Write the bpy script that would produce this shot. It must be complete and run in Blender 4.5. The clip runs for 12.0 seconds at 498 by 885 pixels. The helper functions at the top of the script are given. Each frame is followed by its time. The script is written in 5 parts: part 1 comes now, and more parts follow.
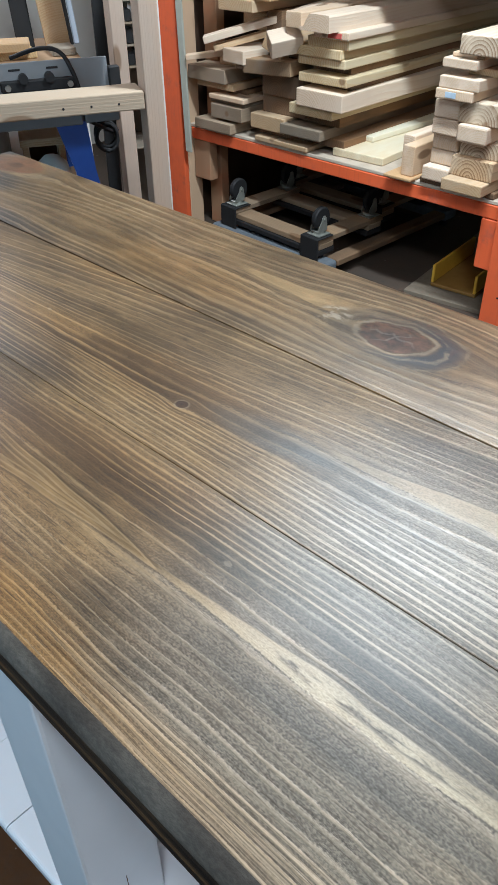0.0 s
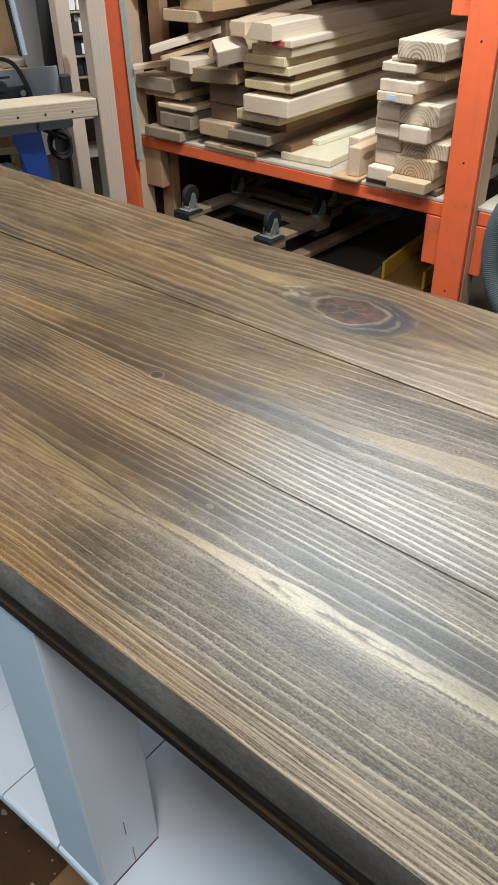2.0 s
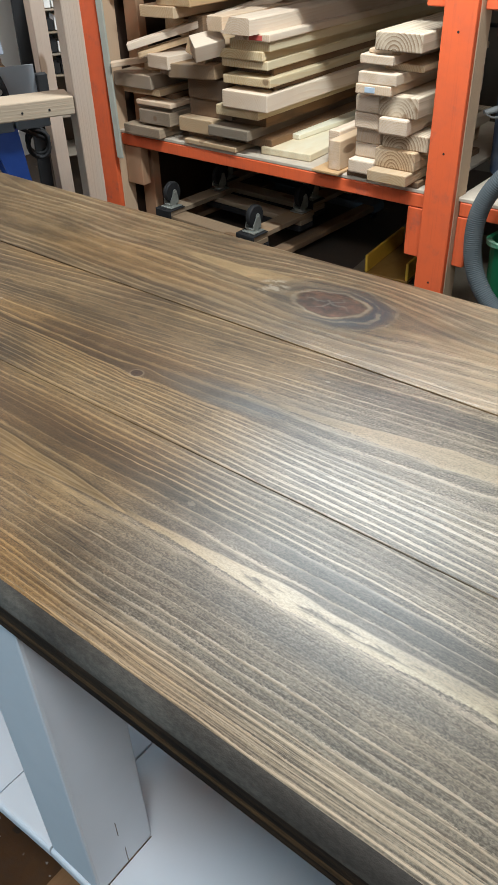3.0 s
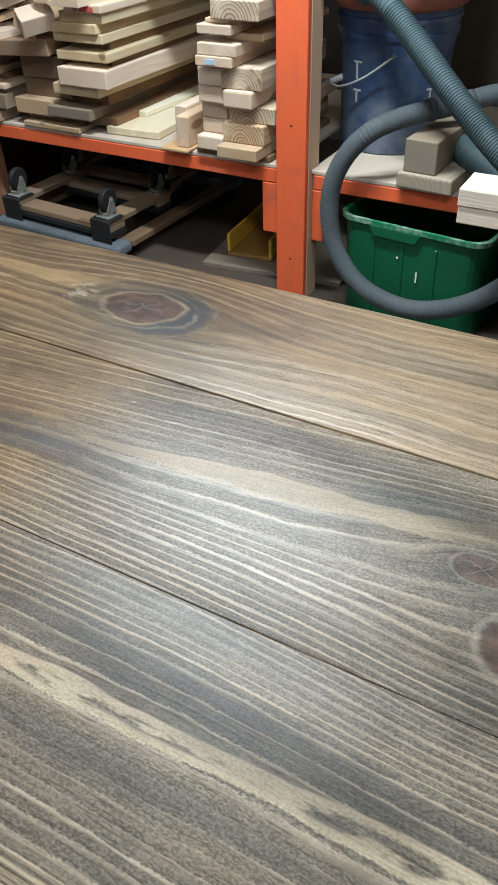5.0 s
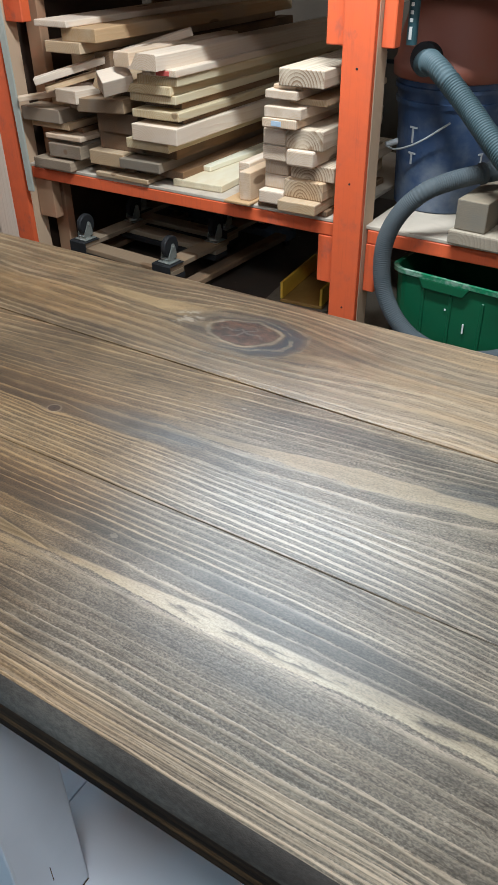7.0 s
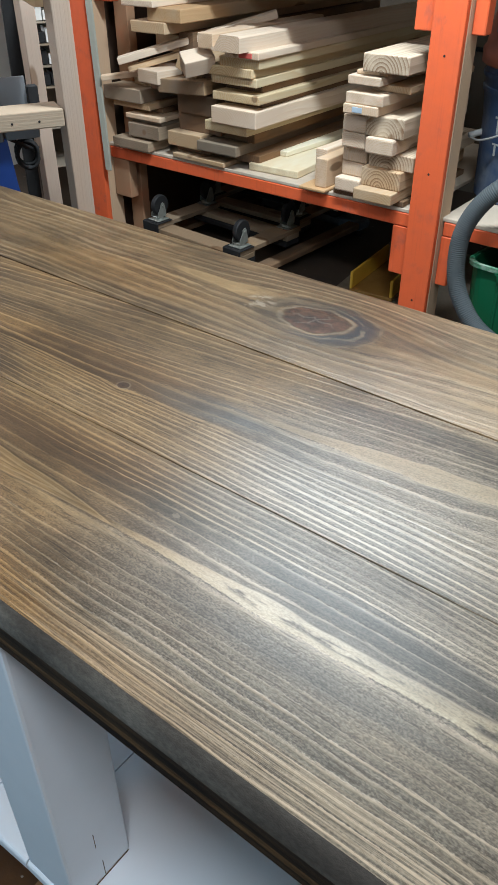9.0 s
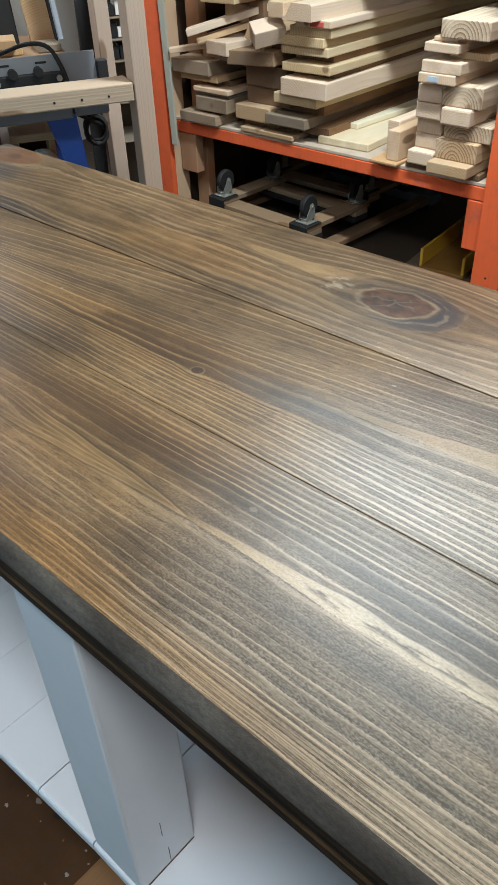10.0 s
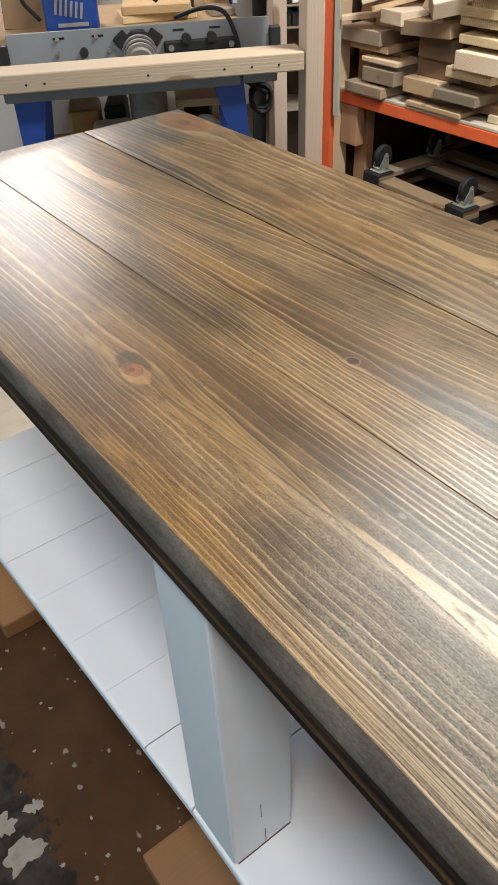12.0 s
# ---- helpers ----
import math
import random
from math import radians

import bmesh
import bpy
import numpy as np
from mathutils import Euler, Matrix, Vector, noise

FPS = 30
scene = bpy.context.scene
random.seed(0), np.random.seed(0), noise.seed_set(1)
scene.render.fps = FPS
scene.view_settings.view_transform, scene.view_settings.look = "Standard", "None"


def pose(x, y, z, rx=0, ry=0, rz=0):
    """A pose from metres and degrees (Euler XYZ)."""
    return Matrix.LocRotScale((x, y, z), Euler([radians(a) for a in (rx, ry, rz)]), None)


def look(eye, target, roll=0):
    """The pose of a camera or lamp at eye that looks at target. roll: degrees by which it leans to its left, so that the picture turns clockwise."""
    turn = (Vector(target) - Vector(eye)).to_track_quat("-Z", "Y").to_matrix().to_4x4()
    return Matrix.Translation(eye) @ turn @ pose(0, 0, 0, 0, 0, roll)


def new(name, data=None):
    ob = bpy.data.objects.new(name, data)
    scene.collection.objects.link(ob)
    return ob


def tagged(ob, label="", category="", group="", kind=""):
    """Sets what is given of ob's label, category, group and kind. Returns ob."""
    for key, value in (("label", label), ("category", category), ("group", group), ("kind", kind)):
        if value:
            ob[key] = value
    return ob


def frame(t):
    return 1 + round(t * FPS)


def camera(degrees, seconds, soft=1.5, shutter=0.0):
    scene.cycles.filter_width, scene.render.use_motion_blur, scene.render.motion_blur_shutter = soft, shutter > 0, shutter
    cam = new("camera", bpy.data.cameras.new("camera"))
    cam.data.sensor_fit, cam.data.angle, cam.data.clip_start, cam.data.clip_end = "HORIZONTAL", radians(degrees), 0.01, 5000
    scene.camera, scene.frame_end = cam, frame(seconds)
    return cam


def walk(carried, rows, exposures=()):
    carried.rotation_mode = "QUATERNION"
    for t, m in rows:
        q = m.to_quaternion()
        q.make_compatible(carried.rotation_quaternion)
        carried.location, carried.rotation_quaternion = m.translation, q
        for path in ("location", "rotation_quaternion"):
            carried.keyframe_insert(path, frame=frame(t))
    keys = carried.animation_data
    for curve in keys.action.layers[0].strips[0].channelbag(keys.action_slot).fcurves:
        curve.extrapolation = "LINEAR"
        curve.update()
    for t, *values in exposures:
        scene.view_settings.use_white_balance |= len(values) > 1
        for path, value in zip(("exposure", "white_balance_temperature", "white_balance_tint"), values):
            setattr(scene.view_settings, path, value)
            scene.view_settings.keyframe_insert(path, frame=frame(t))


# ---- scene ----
cam = camera(36.5, 12.0)
PATH = [
    (0, (0.012, -0.098, 1.12), (-1.104, 1.041, -0.086), -0.9),
    (0.2, (0.006, -0.104, 1.114), (-1.102, 1.042, -0.068), -0.0),
    (0.5, (0.031, -0.125, 1.121), (-1.033, 1.08, -0.069), -0.4),
    (1, (0.05, -0.15, 1.123), (-0.985, 1.103, -0.043), -0.6),
    (1.5, (0.054, -0.159, 1.115), (-0.965, 1.073, -0.087), -1.3),
    (2, (0.048, -0.154, 1.117), (-1.0, 1.069, -0.068), -1.2),
    (2.5, (0.05, -0.152, 1.113), (-0.989, 1.066, -0.085), -1.2),
    (2.7, (0.051, -0.15, 1.115), (-0.982, 1.076, -0.08), -1.6),
    (4.3, (0.054, -0.131, 1.107), (-0.913, 1.123, -0.115), -1.9),
    (4.5, (0.061, -0.112, 1.104), (-0.849, 1.162, -0.141), -2.4),
    (4.7, (0.059, -0.084, 1.107), (-0.797, 1.226, -0.142), -2.2),
    (5, (0.065, -0.039, 1.098), (-0.722, 1.311, -0.15), -1.9),
    (5.2, (0.060, -0.027, 1.103), (-0.698, 1.351, -0.127), -0.6),
    (5.5, (0.063, -0.02, 1.104), (-0.697, 1.361, -0.127), -1.0),
    (6, (0.065, -0.073, 1.113), (-0.714, 1.325, -0.087), 0.1),
    (6.5, (0.062, -0.126, 1.116), (-0.778, 1.259, -0.057), -0.1),
    (7, (0.062, -0.152, 1.123), (-0.825, 1.23, -0.018), -0.7),
    (7.2, (0.052, -0.154, 1.118), (-0.858, 1.202, -0.026), -0.1),
    (7.5, (0.04, -0.161, 1.124), (-0.968, 1.148, -0.003), -0.8),
    (7.7, (0.035, -0.163, 1.125), (-0.994, 1.131, 0.0), -0.1),
    (9.3, (0.056, -0.151, 1.117), (-0.934, 1.108, -0.082), -0.6),
    (9.5, (0.054, -0.148, 1.114), (-0.942, 1.077, -0.114), -1.1),
    (9.8, (0.034, -0.137, 1.108), (-1.020, 1.035, -0.104), -2.2),
    (10, (0.026, -0.144, 1.115), (-1.068, 1.008, -0.099), -2.4),
    (10.2, (0.011, -0.132, 1.106), (-1.098, 0.993, -0.091), -2.4),
    (10.5, (0.004, -0.151, 1.112), (-1.123, 0.928, -0.138), -1.8),
    (10.8, (-0.011, -0.156, 1.108), (-1.179, 0.844, -0.170), -3.1),
    (11, (-0.023, -0.165, 1.102), (-1.213, 0.799, -0.185), -2.7),
    (11.2, (-0.025, -0.175, 1.108), (-1.251, 0.738, -0.193), -3.4),
    (11.5, (-0.036, -0.173, 1.108), (-1.287, 0.732, -0.164), -2.8),
    (12, (-0.005, -0.15, 1.12), (-1.275, 0.744, -0.14), -2.7),
]
walk(cam, [(t, look(eye, target, roll)) for t, eye, target, roll in PATH],
     [(0, 0.07, 5800, 9), (1.0, 0.01, 6010, 8.5), (2.5, 0.02, 6220, 10), (4.5, -0.02, 6150, 9), (5.5, -0.06, 5840, 8.5), (6.0, -0.05, 5850, 9), (7.5, -0.08, 5950, 11), (9.5, -0.05, 6090, 9), (10.5, -0.04, 6400, 9), (11.1, 0.07, 6500, 10), (11.5, 0.24, 7100, 16), (12, 0.25, 6880, 13)])


# ---- light ----
def lamp(name, kind, where, target, energy, color, size=0.1, size_y=None, spot=None, blend=0.5):
    data = bpy.data.lights.new(name, kind)
    data.energy, data.color = energy, color
    if kind == "AREA":
        data.shape, data.size, data.size_y = "RECTANGLE", size, size_y or size
    elif kind == "SPOT":
        data.shadow_soft_size, data.spot_size, data.spot_blend = size, radians(spot), blend
    else:
        data.shadow_soft_size = size
    ob = new(name, data)
    ob.matrix_world = look(where, target)
    return ob


world = bpy.data.worlds.new("workshop_air")
world.use_nodes = True
world.node_tree.nodes["Background"].inputs[0].default_value = (0.9, 0.95, 1.0, 1)
world.node_tree.nodes["Background"].inputs[1].default_value = 0.008
scene.world = world
lamp("shop_tube", "AREA", (-0.74, 1.22, 2.05), (-0.74, 1.50, 0.8), 50, (0.93, 1.0, 1.0), 0.75, 0.10)
lamp("ceiling_lamp", "AREA", (0.35, -0.42, 2.42), (0.05, -0.45, 0.7), 30, (0.98, 1.0, 1.0), 0.4, 0.4)
# unseen bright source on the west side, added for the table's glare
lamp("west_glare", "AREA", (-3.36, 0.86, 1.65), (0, 0.5, 1.0), 27, (0.97, 0.98, 1.0), 0.8, 0.7)
# added warm fill without a visible source, brightens the bench corner
lamp("west_fill", "AREA", (-2.3, -0.3, 2.42), (-1.7, 0.7, 0.6), 6, (1.0, 0.86, 0.70), 1.2, 0.15)
# cool fill added from the unseen front for the white legs and shelf
lamp("front_fill", "AREA", (-1.05, -1.45, 0.90), (-0.45, 0.3, 0.38), 8.4, (0.36, 0.75, 1.0), 0.8, 0.8)
scene.view_settings.exposure = 0.0


# ---- materials ----
class Nodes:
    """A short way to write node trees."""

    def __init__(self, name):
        self.mat = bpy.data.materials.new(name)
        self.mat.use_nodes = True
        self.tree = self.mat.node_tree
        self.bsdf = self.tree.nodes["Principled BSDF"]

    def node(self, kind, **inputs):
        n = self.tree.nodes.new(kind)
        return n

    def put(self, socket, value):
        if isinstance(value, bpy.types.NodeSocket):
            self.tree.links.new(value, socket)
        elif isinstance(value, (tuple, list)) and len(value) == 3 and socket.type == "RGBA":
            socket.default_value = (*value, 1)
        else:
            socket.default_value = value

    def math(self, op, a, b=0.0, c=0.0):
        n = self.node("ShaderNodeMath")
        n.operation = op
        for i, v in enumerate((a, b, c)):
            self.put(n.inputs[i], v)
        return n.outputs[0]

    def add(self, a, b): return self.math("ADD", a, b)
    def sub(self, a, b): return self.math("SUBTRACT", a, b)
    def mul(self, a, b): return self.math("MULTIPLY", a, b)

    def step(self, v, lo, hi, a=0.0, b=1.0):
        n = self.node("ShaderNodeMapRange")
        n.interpolation_type = "SMOOTHSTEP"
        for i, x in enumerate((v, lo, hi, a, b)):
            self.put(n.inputs[i], x)
        return n.outputs[0]

    def mix(self, fac, a, b, blend="MIX"):
        n = self.node("ShaderNodeMix")
        n.data_type, n.blend_type = "RGBA", blend
        self.put(n.inputs[0], fac), self.put(n.inputs[6], a), self.put(n.inputs[7], b)
        return n.outputs[2]

    def vec(self, x, y, z=0.0):
        n = self.node("ShaderNodeCombineXYZ")
        for i, v in enumerate((x, y, z)):
            self.put(n.inputs[i], v)
        return n.outputs[0]

    def noise(self, vector, scale=1.0, detail=2.0, rough=0.5, dist=0.0):
        n = self.node("ShaderNodeTexNoise")
        self.put(n.inputs["Vector"], vector)
        n.inputs["Scale"].default_value, n.inputs["Detail"].default_value = scale, detail
        n.inputs["Roughness"].default_value, n.inputs["Distortion"].default_value = rough, dist
        return n.outputs[0]

    def coords(self):
        n = self.node("ShaderNodeTexCoord")
        s = self.node("ShaderNodeSeparateXYZ")
        self.tree.links.new(n.outputs["Object"], s.inputs[0])
        return n.outputs["Object"], s.outputs[0], s.outputs[1], s.outputs[2]

    def random(self):
        return self.node("ShaderNodeObjectInfo").outputs["Random"]

    def ramp(self, fac, *stops):
        n = self.node("ShaderNodeValToRGB")
        e = n.color_ramp.elements
        while len(e) < len(stops):
            e.new(0.5)
        for i, (p, c) in enumerate(stops):
            e[i].position, e[i].color = p, (*c, 1)
        self.put(n.inputs[0], fac)
        return n.outputs[0]

    def bump(self, height, strength, distance):
        n = self.node("ShaderNodeBump")
        n.inputs["Strength"].default_value, n.inputs["Distance"].default_value = strength, distance
        self.put(n.inputs["Height"], height)
        self.put(self.bsdf.inputs["Normal"], n.outputs[0])

    def finish(self, color, rough=0.5, metal=0.0, spec=0.5):
        self.put(self.bsdf.inputs["Base Color"], color)
        self.put(self.bsdf.inputs["Roughness"], rough)
        self.put(self.bsdf.inputs["Metallic"], metal)
        self.put(self.bsdf.inputs["Specular IOR Level"], spec)
        return self.mat


# knots of the table top: middle x, y, half length, half width, then how strong the stain round it, its pale ring, its crack, its red and its pull on the grain are
KNOTS = ((-0.335, 0.458, 0.042, 0.026, 1.0, 0.62, 0.9, 0.9, 0.93), (-0.400, 0.242, 0.0060, 0.0052, 0.0, 0.80, 0.0, 0.15, 0.85), (-0.512, 0.087, 0.0125, 0.0085, 0.0, 0.0, 0.0, 1.0, 0.80),
         (0.032, 0.284, 0.019, 0.0115, 0.30, 0.85, 0.9, 0.9, 0.55), (-1.085, 0.512, 0.060, 0.033, 0.85, 0.0, 0.0, 0.6, 0.90), (0.078, 0.243, 0.034, 0.030, 0.3, 0.5, 0.4, 0.35, 0.55))


def stained_top():
    n = Nodes("stained_table_wood")
    pos, x, y, z = n.coords()
    y0 = n.add(y, n.sub(z, 0.76))
    middle = n.mul(n.step(y, 0.183, 0.185), n.step(y, 0.3685, 0.3675))
    back = n.step(y, 0.3675, 0.3685)
    board = n.add(n.mul(middle, 3.7), n.mul(back, 8.1))
    # slow wander of the grain, widest in the flat-sawn back board
    sway = n.sub(n.noise(n.vec(n.mul(x, 2.4), n.mul(y0, 5.0), board), 1.0, 1.0), 0.5)
    ripple = n.sub(n.noise(n.vec(n.mul(x, 9.0), n.mul(y0, 16.0), n.add(board, 2.0)), 1.0, 1.0), 0.5)
    g = n.add(y0, n.add(n.mul(sway, n.add(0.014, n.mul(back, 0.026))), n.mul(ripple, n.add(0.0052, n.mul(back, 0.004)))))
    # the middle board's grain climbs beside its pale streak
    g = n.sub(g, n.mul(n.mul(middle, n.step(y, 0.215, 0.30)), n.mul(n.add(x, 0.19), 0.10)))
    mottle = n.noise(n.vec(n.mul(x, 75.0), n.mul(y, 75.0), 0.0), 1.0, 4.0, 0.65)
    core, ring, halo, pith, arcs, crack, ruddy = 0.0, 0.0, 0.0, 0.0, 0.0, 0.0, 0.0
    for cx, cy, rx, ry, stain, rim_k, crack_k, red_k, pull_k in KNOTS:
        dx, dy = n.sub(x, cx), n.sub(y, cy)
        wide = n.add(n.math("POWER", n.math("ABSOLUTE", n.mul(dx, 1 / (rx * 2.9))), 2.0), n.math("POWER", n.mul(dy, 1 / (ry * 2.1)), 2.0))
        pull = n.math("EXPONENT", n.mul(wide, -1.0))
        g = n.sub(g, n.mul(n.mul(dy, pull), pull_k))
        shape = n.mul(n.sub(n.noise(n.vec(n.mul(x, 34.0), n.mul(y, 34.0), cx), 1.0, 3.0), 0.5), 0.6)
        d = n.add(n.math("SQRT", n.add(n.math("POWER", n.mul(dx, 1 / rx), 2.0), n.math("POWER", n.mul(dy, 1 / ry), 2.0))), shape)
        inner = n.step(d, 1.02, 0.88)
        core = n.math("MAXIMUM", core, n.mul(inner, 0.55 if 0 < cx < 0.05 else 0.9))
        ruddy = n.math("MAXIMUM", ruddy, n.mul(inner, red_k))
        ring = n.math("MAXIMUM", ring, n.mul(n.mul(n.step(d, 0.94, 1.0), n.step(d, 1.15 if rx > 0.012 else 1.42, 1.04)), n.mul(n.step(mottle, 0.25, 0.55, 0.45, 1.0), rim_k)))
        side = n.step(n.mul(dx, -1.0 if cx < -0.45 else 1.0), -rx * 0.6, rx * 1.1, 0.30, 1.0)
        halo = n.math("MAXIMUM", halo, n.mul(n.mul(n.mul(n.step(d, 1.06, 1.2), n.step(d, 2.0, 1.35)), side), stain))
        pith = n.math("MAXIMUM", pith, n.step(d, 0.30, 0.16))
        if stain > 0.9:
            arcs = n.mul(n.mul(n.step(n.math("SINE", n.mul(d, 15.0)), 0.35, 1.0), n.mul(n.step(d, 1.1, 1.25), n.step(d, 2.2, 1.5))), n.mul(side, n.step(mottle, 0.30, 0.62)))
        slit = n.math("ABSOLUTE", n.sub(n.add(dy, n.mul(dx, 0.25)), n.mul(n.sub(n.noise(n.vec(n.mul(x, 60.0), cx), 1.0, 3.0), 0.5), ry * 1.5)))
        slit2 = n.math("ABSOLUTE", n.sub(n.sub(dx, n.mul(dy, 0.9)), n.mul(n.sub(n.noise(n.vec(n.mul(y, 70.0), cx), 1.0, 3.0), 0.5), rx * 0.9)))
        crack = n.math("MAXIMUM", crack, n.mul(n.mul(n.step(n.math("MINIMUM", slit, slit2), ry * 0.09, ry * 0.02), n.step(d, 0.85, 0.5)), crack_k))
    speck = n.noise(n.vec(n.mul(x, 520.0), n.mul(y, 860.0), z), 1.0, 3.0, 0.7)
    patch = n.noise(n.vec(n.mul(x, 90.0), n.mul(y, 190.0), z), 1.0, 3.0, 0.65)
    fine = n.noise(n.vec(n.mul(x, 6.0), n.mul(g, 620.0), 2.0), 1.0, 3.0, 0.65)
    broad = n.noise(n.vec(n.mul(x, 1.9), n.mul(g, 18.0), 5.0), 1.0, 4.0, 0.65)
    blotch = n.noise(n.vec(n.mul(x, 4.0), n.mul(y, 8.0), 3.0), 1.0, 4.0, 0.62)
    # growth rings: crowded along the seams and the front, wide in the heart of each board
    u = n.add(n.mul(n.noise(n.vec(n.mul(x, 0.5), n.mul(g, 24.0), board), 1.0, 1.0), 2.6), n.mul(n.noise(n.vec(n.mul(x, 24.0), n.mul(g, 150.0), board), 1.0, 4.0, 0.7), 0.46))
    for a, b, rate in ((-0.03, 0.034, 230.0), (0.034, 0.093, 126.0), (0.093, 0.118, 45.0), (0.118, 0.148, 82.0), (0.148, 0.184, 185.0), (0.184, 0.245, 176.0), (0.245, 0.302, 62.0), (0.302, 0.368, 140.0), (0.368, 0.58, 84.0)):
        u = n.add(u, n.mul(n.math("MINIMUM", n.math("MAXIMUM", n.sub(g, a), 0.0), b - a), rate))
    u = n.add(u, n.mul(n.sub(speck, 0.5), 0.22))
    saw, year = n.math("FRACT", u), n.math("FLOOR", u)
    lot = n.noise(n.vec(n.mul(x, 1.1), n.mul(year, 5.17), 3.3), 1.0, 1.0)
    luck = n.noise(n.vec(n.mul(x, 2.3), n.mul(year, 3.71), 9.1), 1.0, 2.0)
    tight = n.math("MAXIMUM", n.mul(n.step(y, 0.142, 0.152), n.step(y, 0.255, 0.235)), n.step(y, 0.040, 0.030))
    width = n.add(n.add(n.step(lot, 0.34, 0.66, 0.07, 0.26), n.mul(tight, 0.16)), n.mul(back, 0.16))
    rise = n.step(n.add(saw, width), n.sub(0.84, n.mul(back, 0.08)), 1.06)
    line = n.mul(n.mul(rise, n.step(saw, 1.0, n.sub(0.92, n.mul(back, 0.05)))), n.mul(n.step(luck, 0.30, 0.64, 0.30, 1.12), n.sub(1.0, n.mul(back, 0.12))))
    slope = n.mul(n.math("POWER", saw, 2.2), 0.34)
    hair = n.step(n.noise(n.vec(n.mul(x, 1.6), n.mul(g, 330.0), 9.0), 1.0, 2.0), 0.54, 0.68)
    veil = n.noise(n.vec(n.mul(x, 3.2), n.mul(g, 13.0), 14.0), 1.0, 3.0, 0.6)
    light = n.math("MINIMUM", n.mul(n.add(n.math("MAXIMUM", line, slope), n.mul(hair, 0.16)), n.step(veil, 0.32, 0.58, 0.52, 1.05)), 1.0)
    # pale streaks where the saw ran along a ring
    pale, tan = 0.0, 0.0
    for y1, half, x0, x1, seed, climb in ((0.107, 0.0080, -0.29, 0.30, 11.0, 0.02), (0.285, 0.0120, -0.285, 0.06, 17.0, 0.12), (0.466, 0.017, -0.575, -0.36, 21.0, -0.03), (0.288, 0.011, -1.13, -0.84, 26.0, 0.0)):
        drift = n.add(n.mul(n.sub(n.noise(n.vec(n.mul(x, 7.0), seed), 1.0, 2.0), 0.5), 0.014), n.mul(n.add(x, 0.18), climb))
        grow = n.mul(n.noise(n.vec(n.mul(x, 12.0), seed + 3.0), 1.0, 3.0), half * 1.7)
        grow = n.mul(grow, n.step(x, x0, x0 + 0.16, 0.25, 1.0))
        off = n.math("ABSOLUTE", n.sub(n.sub(y, y1), n.add(drift, n.mul(n.sub(speck, 0.5), 0.0022))))
        inside = n.step(off, n.add(grow, 0.0008), n.sub(grow, 0.0006))
        rim = n.mul(inside, n.step(off, n.sub(grow, 0.0055), n.sub(grow, 0.0030)))
        fade = n.mul(n.step(x, x0, x0 + 0.05), n.step(x, x1, x1 - 0.10))
        fill = n.step(n.noise(n.vec(n.mul(x, 24.0), n.mul(y, 110.0), seed), 1.0, 3.0, 0.6), 0.58, 0.48)
        if y1 > 0.2:
            fill = n.math("MAXIMUM", fill, 0.85)
        streak = n.mul(n.math("MAXIMUM", rim, n.mul(inside, fill)), fade)
        if x1 < -0.4:
            tan = n.math("MAXIMUM", tan, n.mul(streak, 0.90))
        else:
            pale = n.math("MAXIMUM", pale, n.mul(streak, 0.82 if y1 > 0.2 else 0.92))
    # the front board's cathedral: nested tongues that close where the pale streak begins
    open_ = n.math("MAXIMUM", n.sub(-0.262, x), 0.0)
    away = n.math("ABSOLUTE", n.sub(n.sub(y, 0.1035), n.mul(n.sub(n.noise(n.vec(n.mul(x, 7.0), 11.0), 1.0, 2.0), 0.5), 0.012)))
    tongue = n.sub(n.mul(n.math("POWER", open_, 0.75), 0.046), away)
    within = n.mul(n.step(tongue, 0.0, 0.0016), n.step(x, -0.262, -0.275))
    nested = n.step(n.math("SINE", n.mul(n.add(tongue, n.mul(n.sub(speck, 0.5), 0.0014)), 1450.0)), 0.10, 0.95)
    tongues = n.mul(n.mul(within, n.step(tongue, 0.016, 0.010)), n.step(x, -0.52, -0.44))
    # warm brown towards the far end, cold grey towards the near end
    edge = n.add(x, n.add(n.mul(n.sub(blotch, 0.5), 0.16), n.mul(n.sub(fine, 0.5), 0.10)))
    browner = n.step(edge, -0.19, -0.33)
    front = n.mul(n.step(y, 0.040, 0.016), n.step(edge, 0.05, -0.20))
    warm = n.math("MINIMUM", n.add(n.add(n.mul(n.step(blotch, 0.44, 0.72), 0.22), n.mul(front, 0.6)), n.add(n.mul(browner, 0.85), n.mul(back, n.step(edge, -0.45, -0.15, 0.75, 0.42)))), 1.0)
    dark = n.ramp(broad, (0.28, (0.066, 0.059, 0.047)), (0.50, (0.110, 0.090, 0.068)), (0.72, (0.160, 0.127, 0.091)))
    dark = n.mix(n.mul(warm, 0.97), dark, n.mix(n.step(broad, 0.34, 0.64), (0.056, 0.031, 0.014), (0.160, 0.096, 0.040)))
    dark = n.mix(n.mul(back, 0.55), dark, n.mix(n.step(broad, 0.34, 0.64), (0.074, 0.046, 0.024), (0.142, 0.090, 0.043)))
    gran = n.mul(n.step(speck, 0.36, 0.64, 1.32, 0.64), n.step(patch, 0.32, 0.68, 1.12, 0.88))
    gran = n.add(n.mul(gran, n.sub(1.0, n.mul(warm, 0.45))), n.mul(warm, 0.45))
    dark = n.mix(1.0, dark, n.vec(gran, gran, gran), "MULTIPLY")
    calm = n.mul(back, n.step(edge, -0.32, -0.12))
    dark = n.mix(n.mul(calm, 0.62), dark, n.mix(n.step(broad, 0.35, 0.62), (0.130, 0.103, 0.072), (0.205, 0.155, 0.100)))
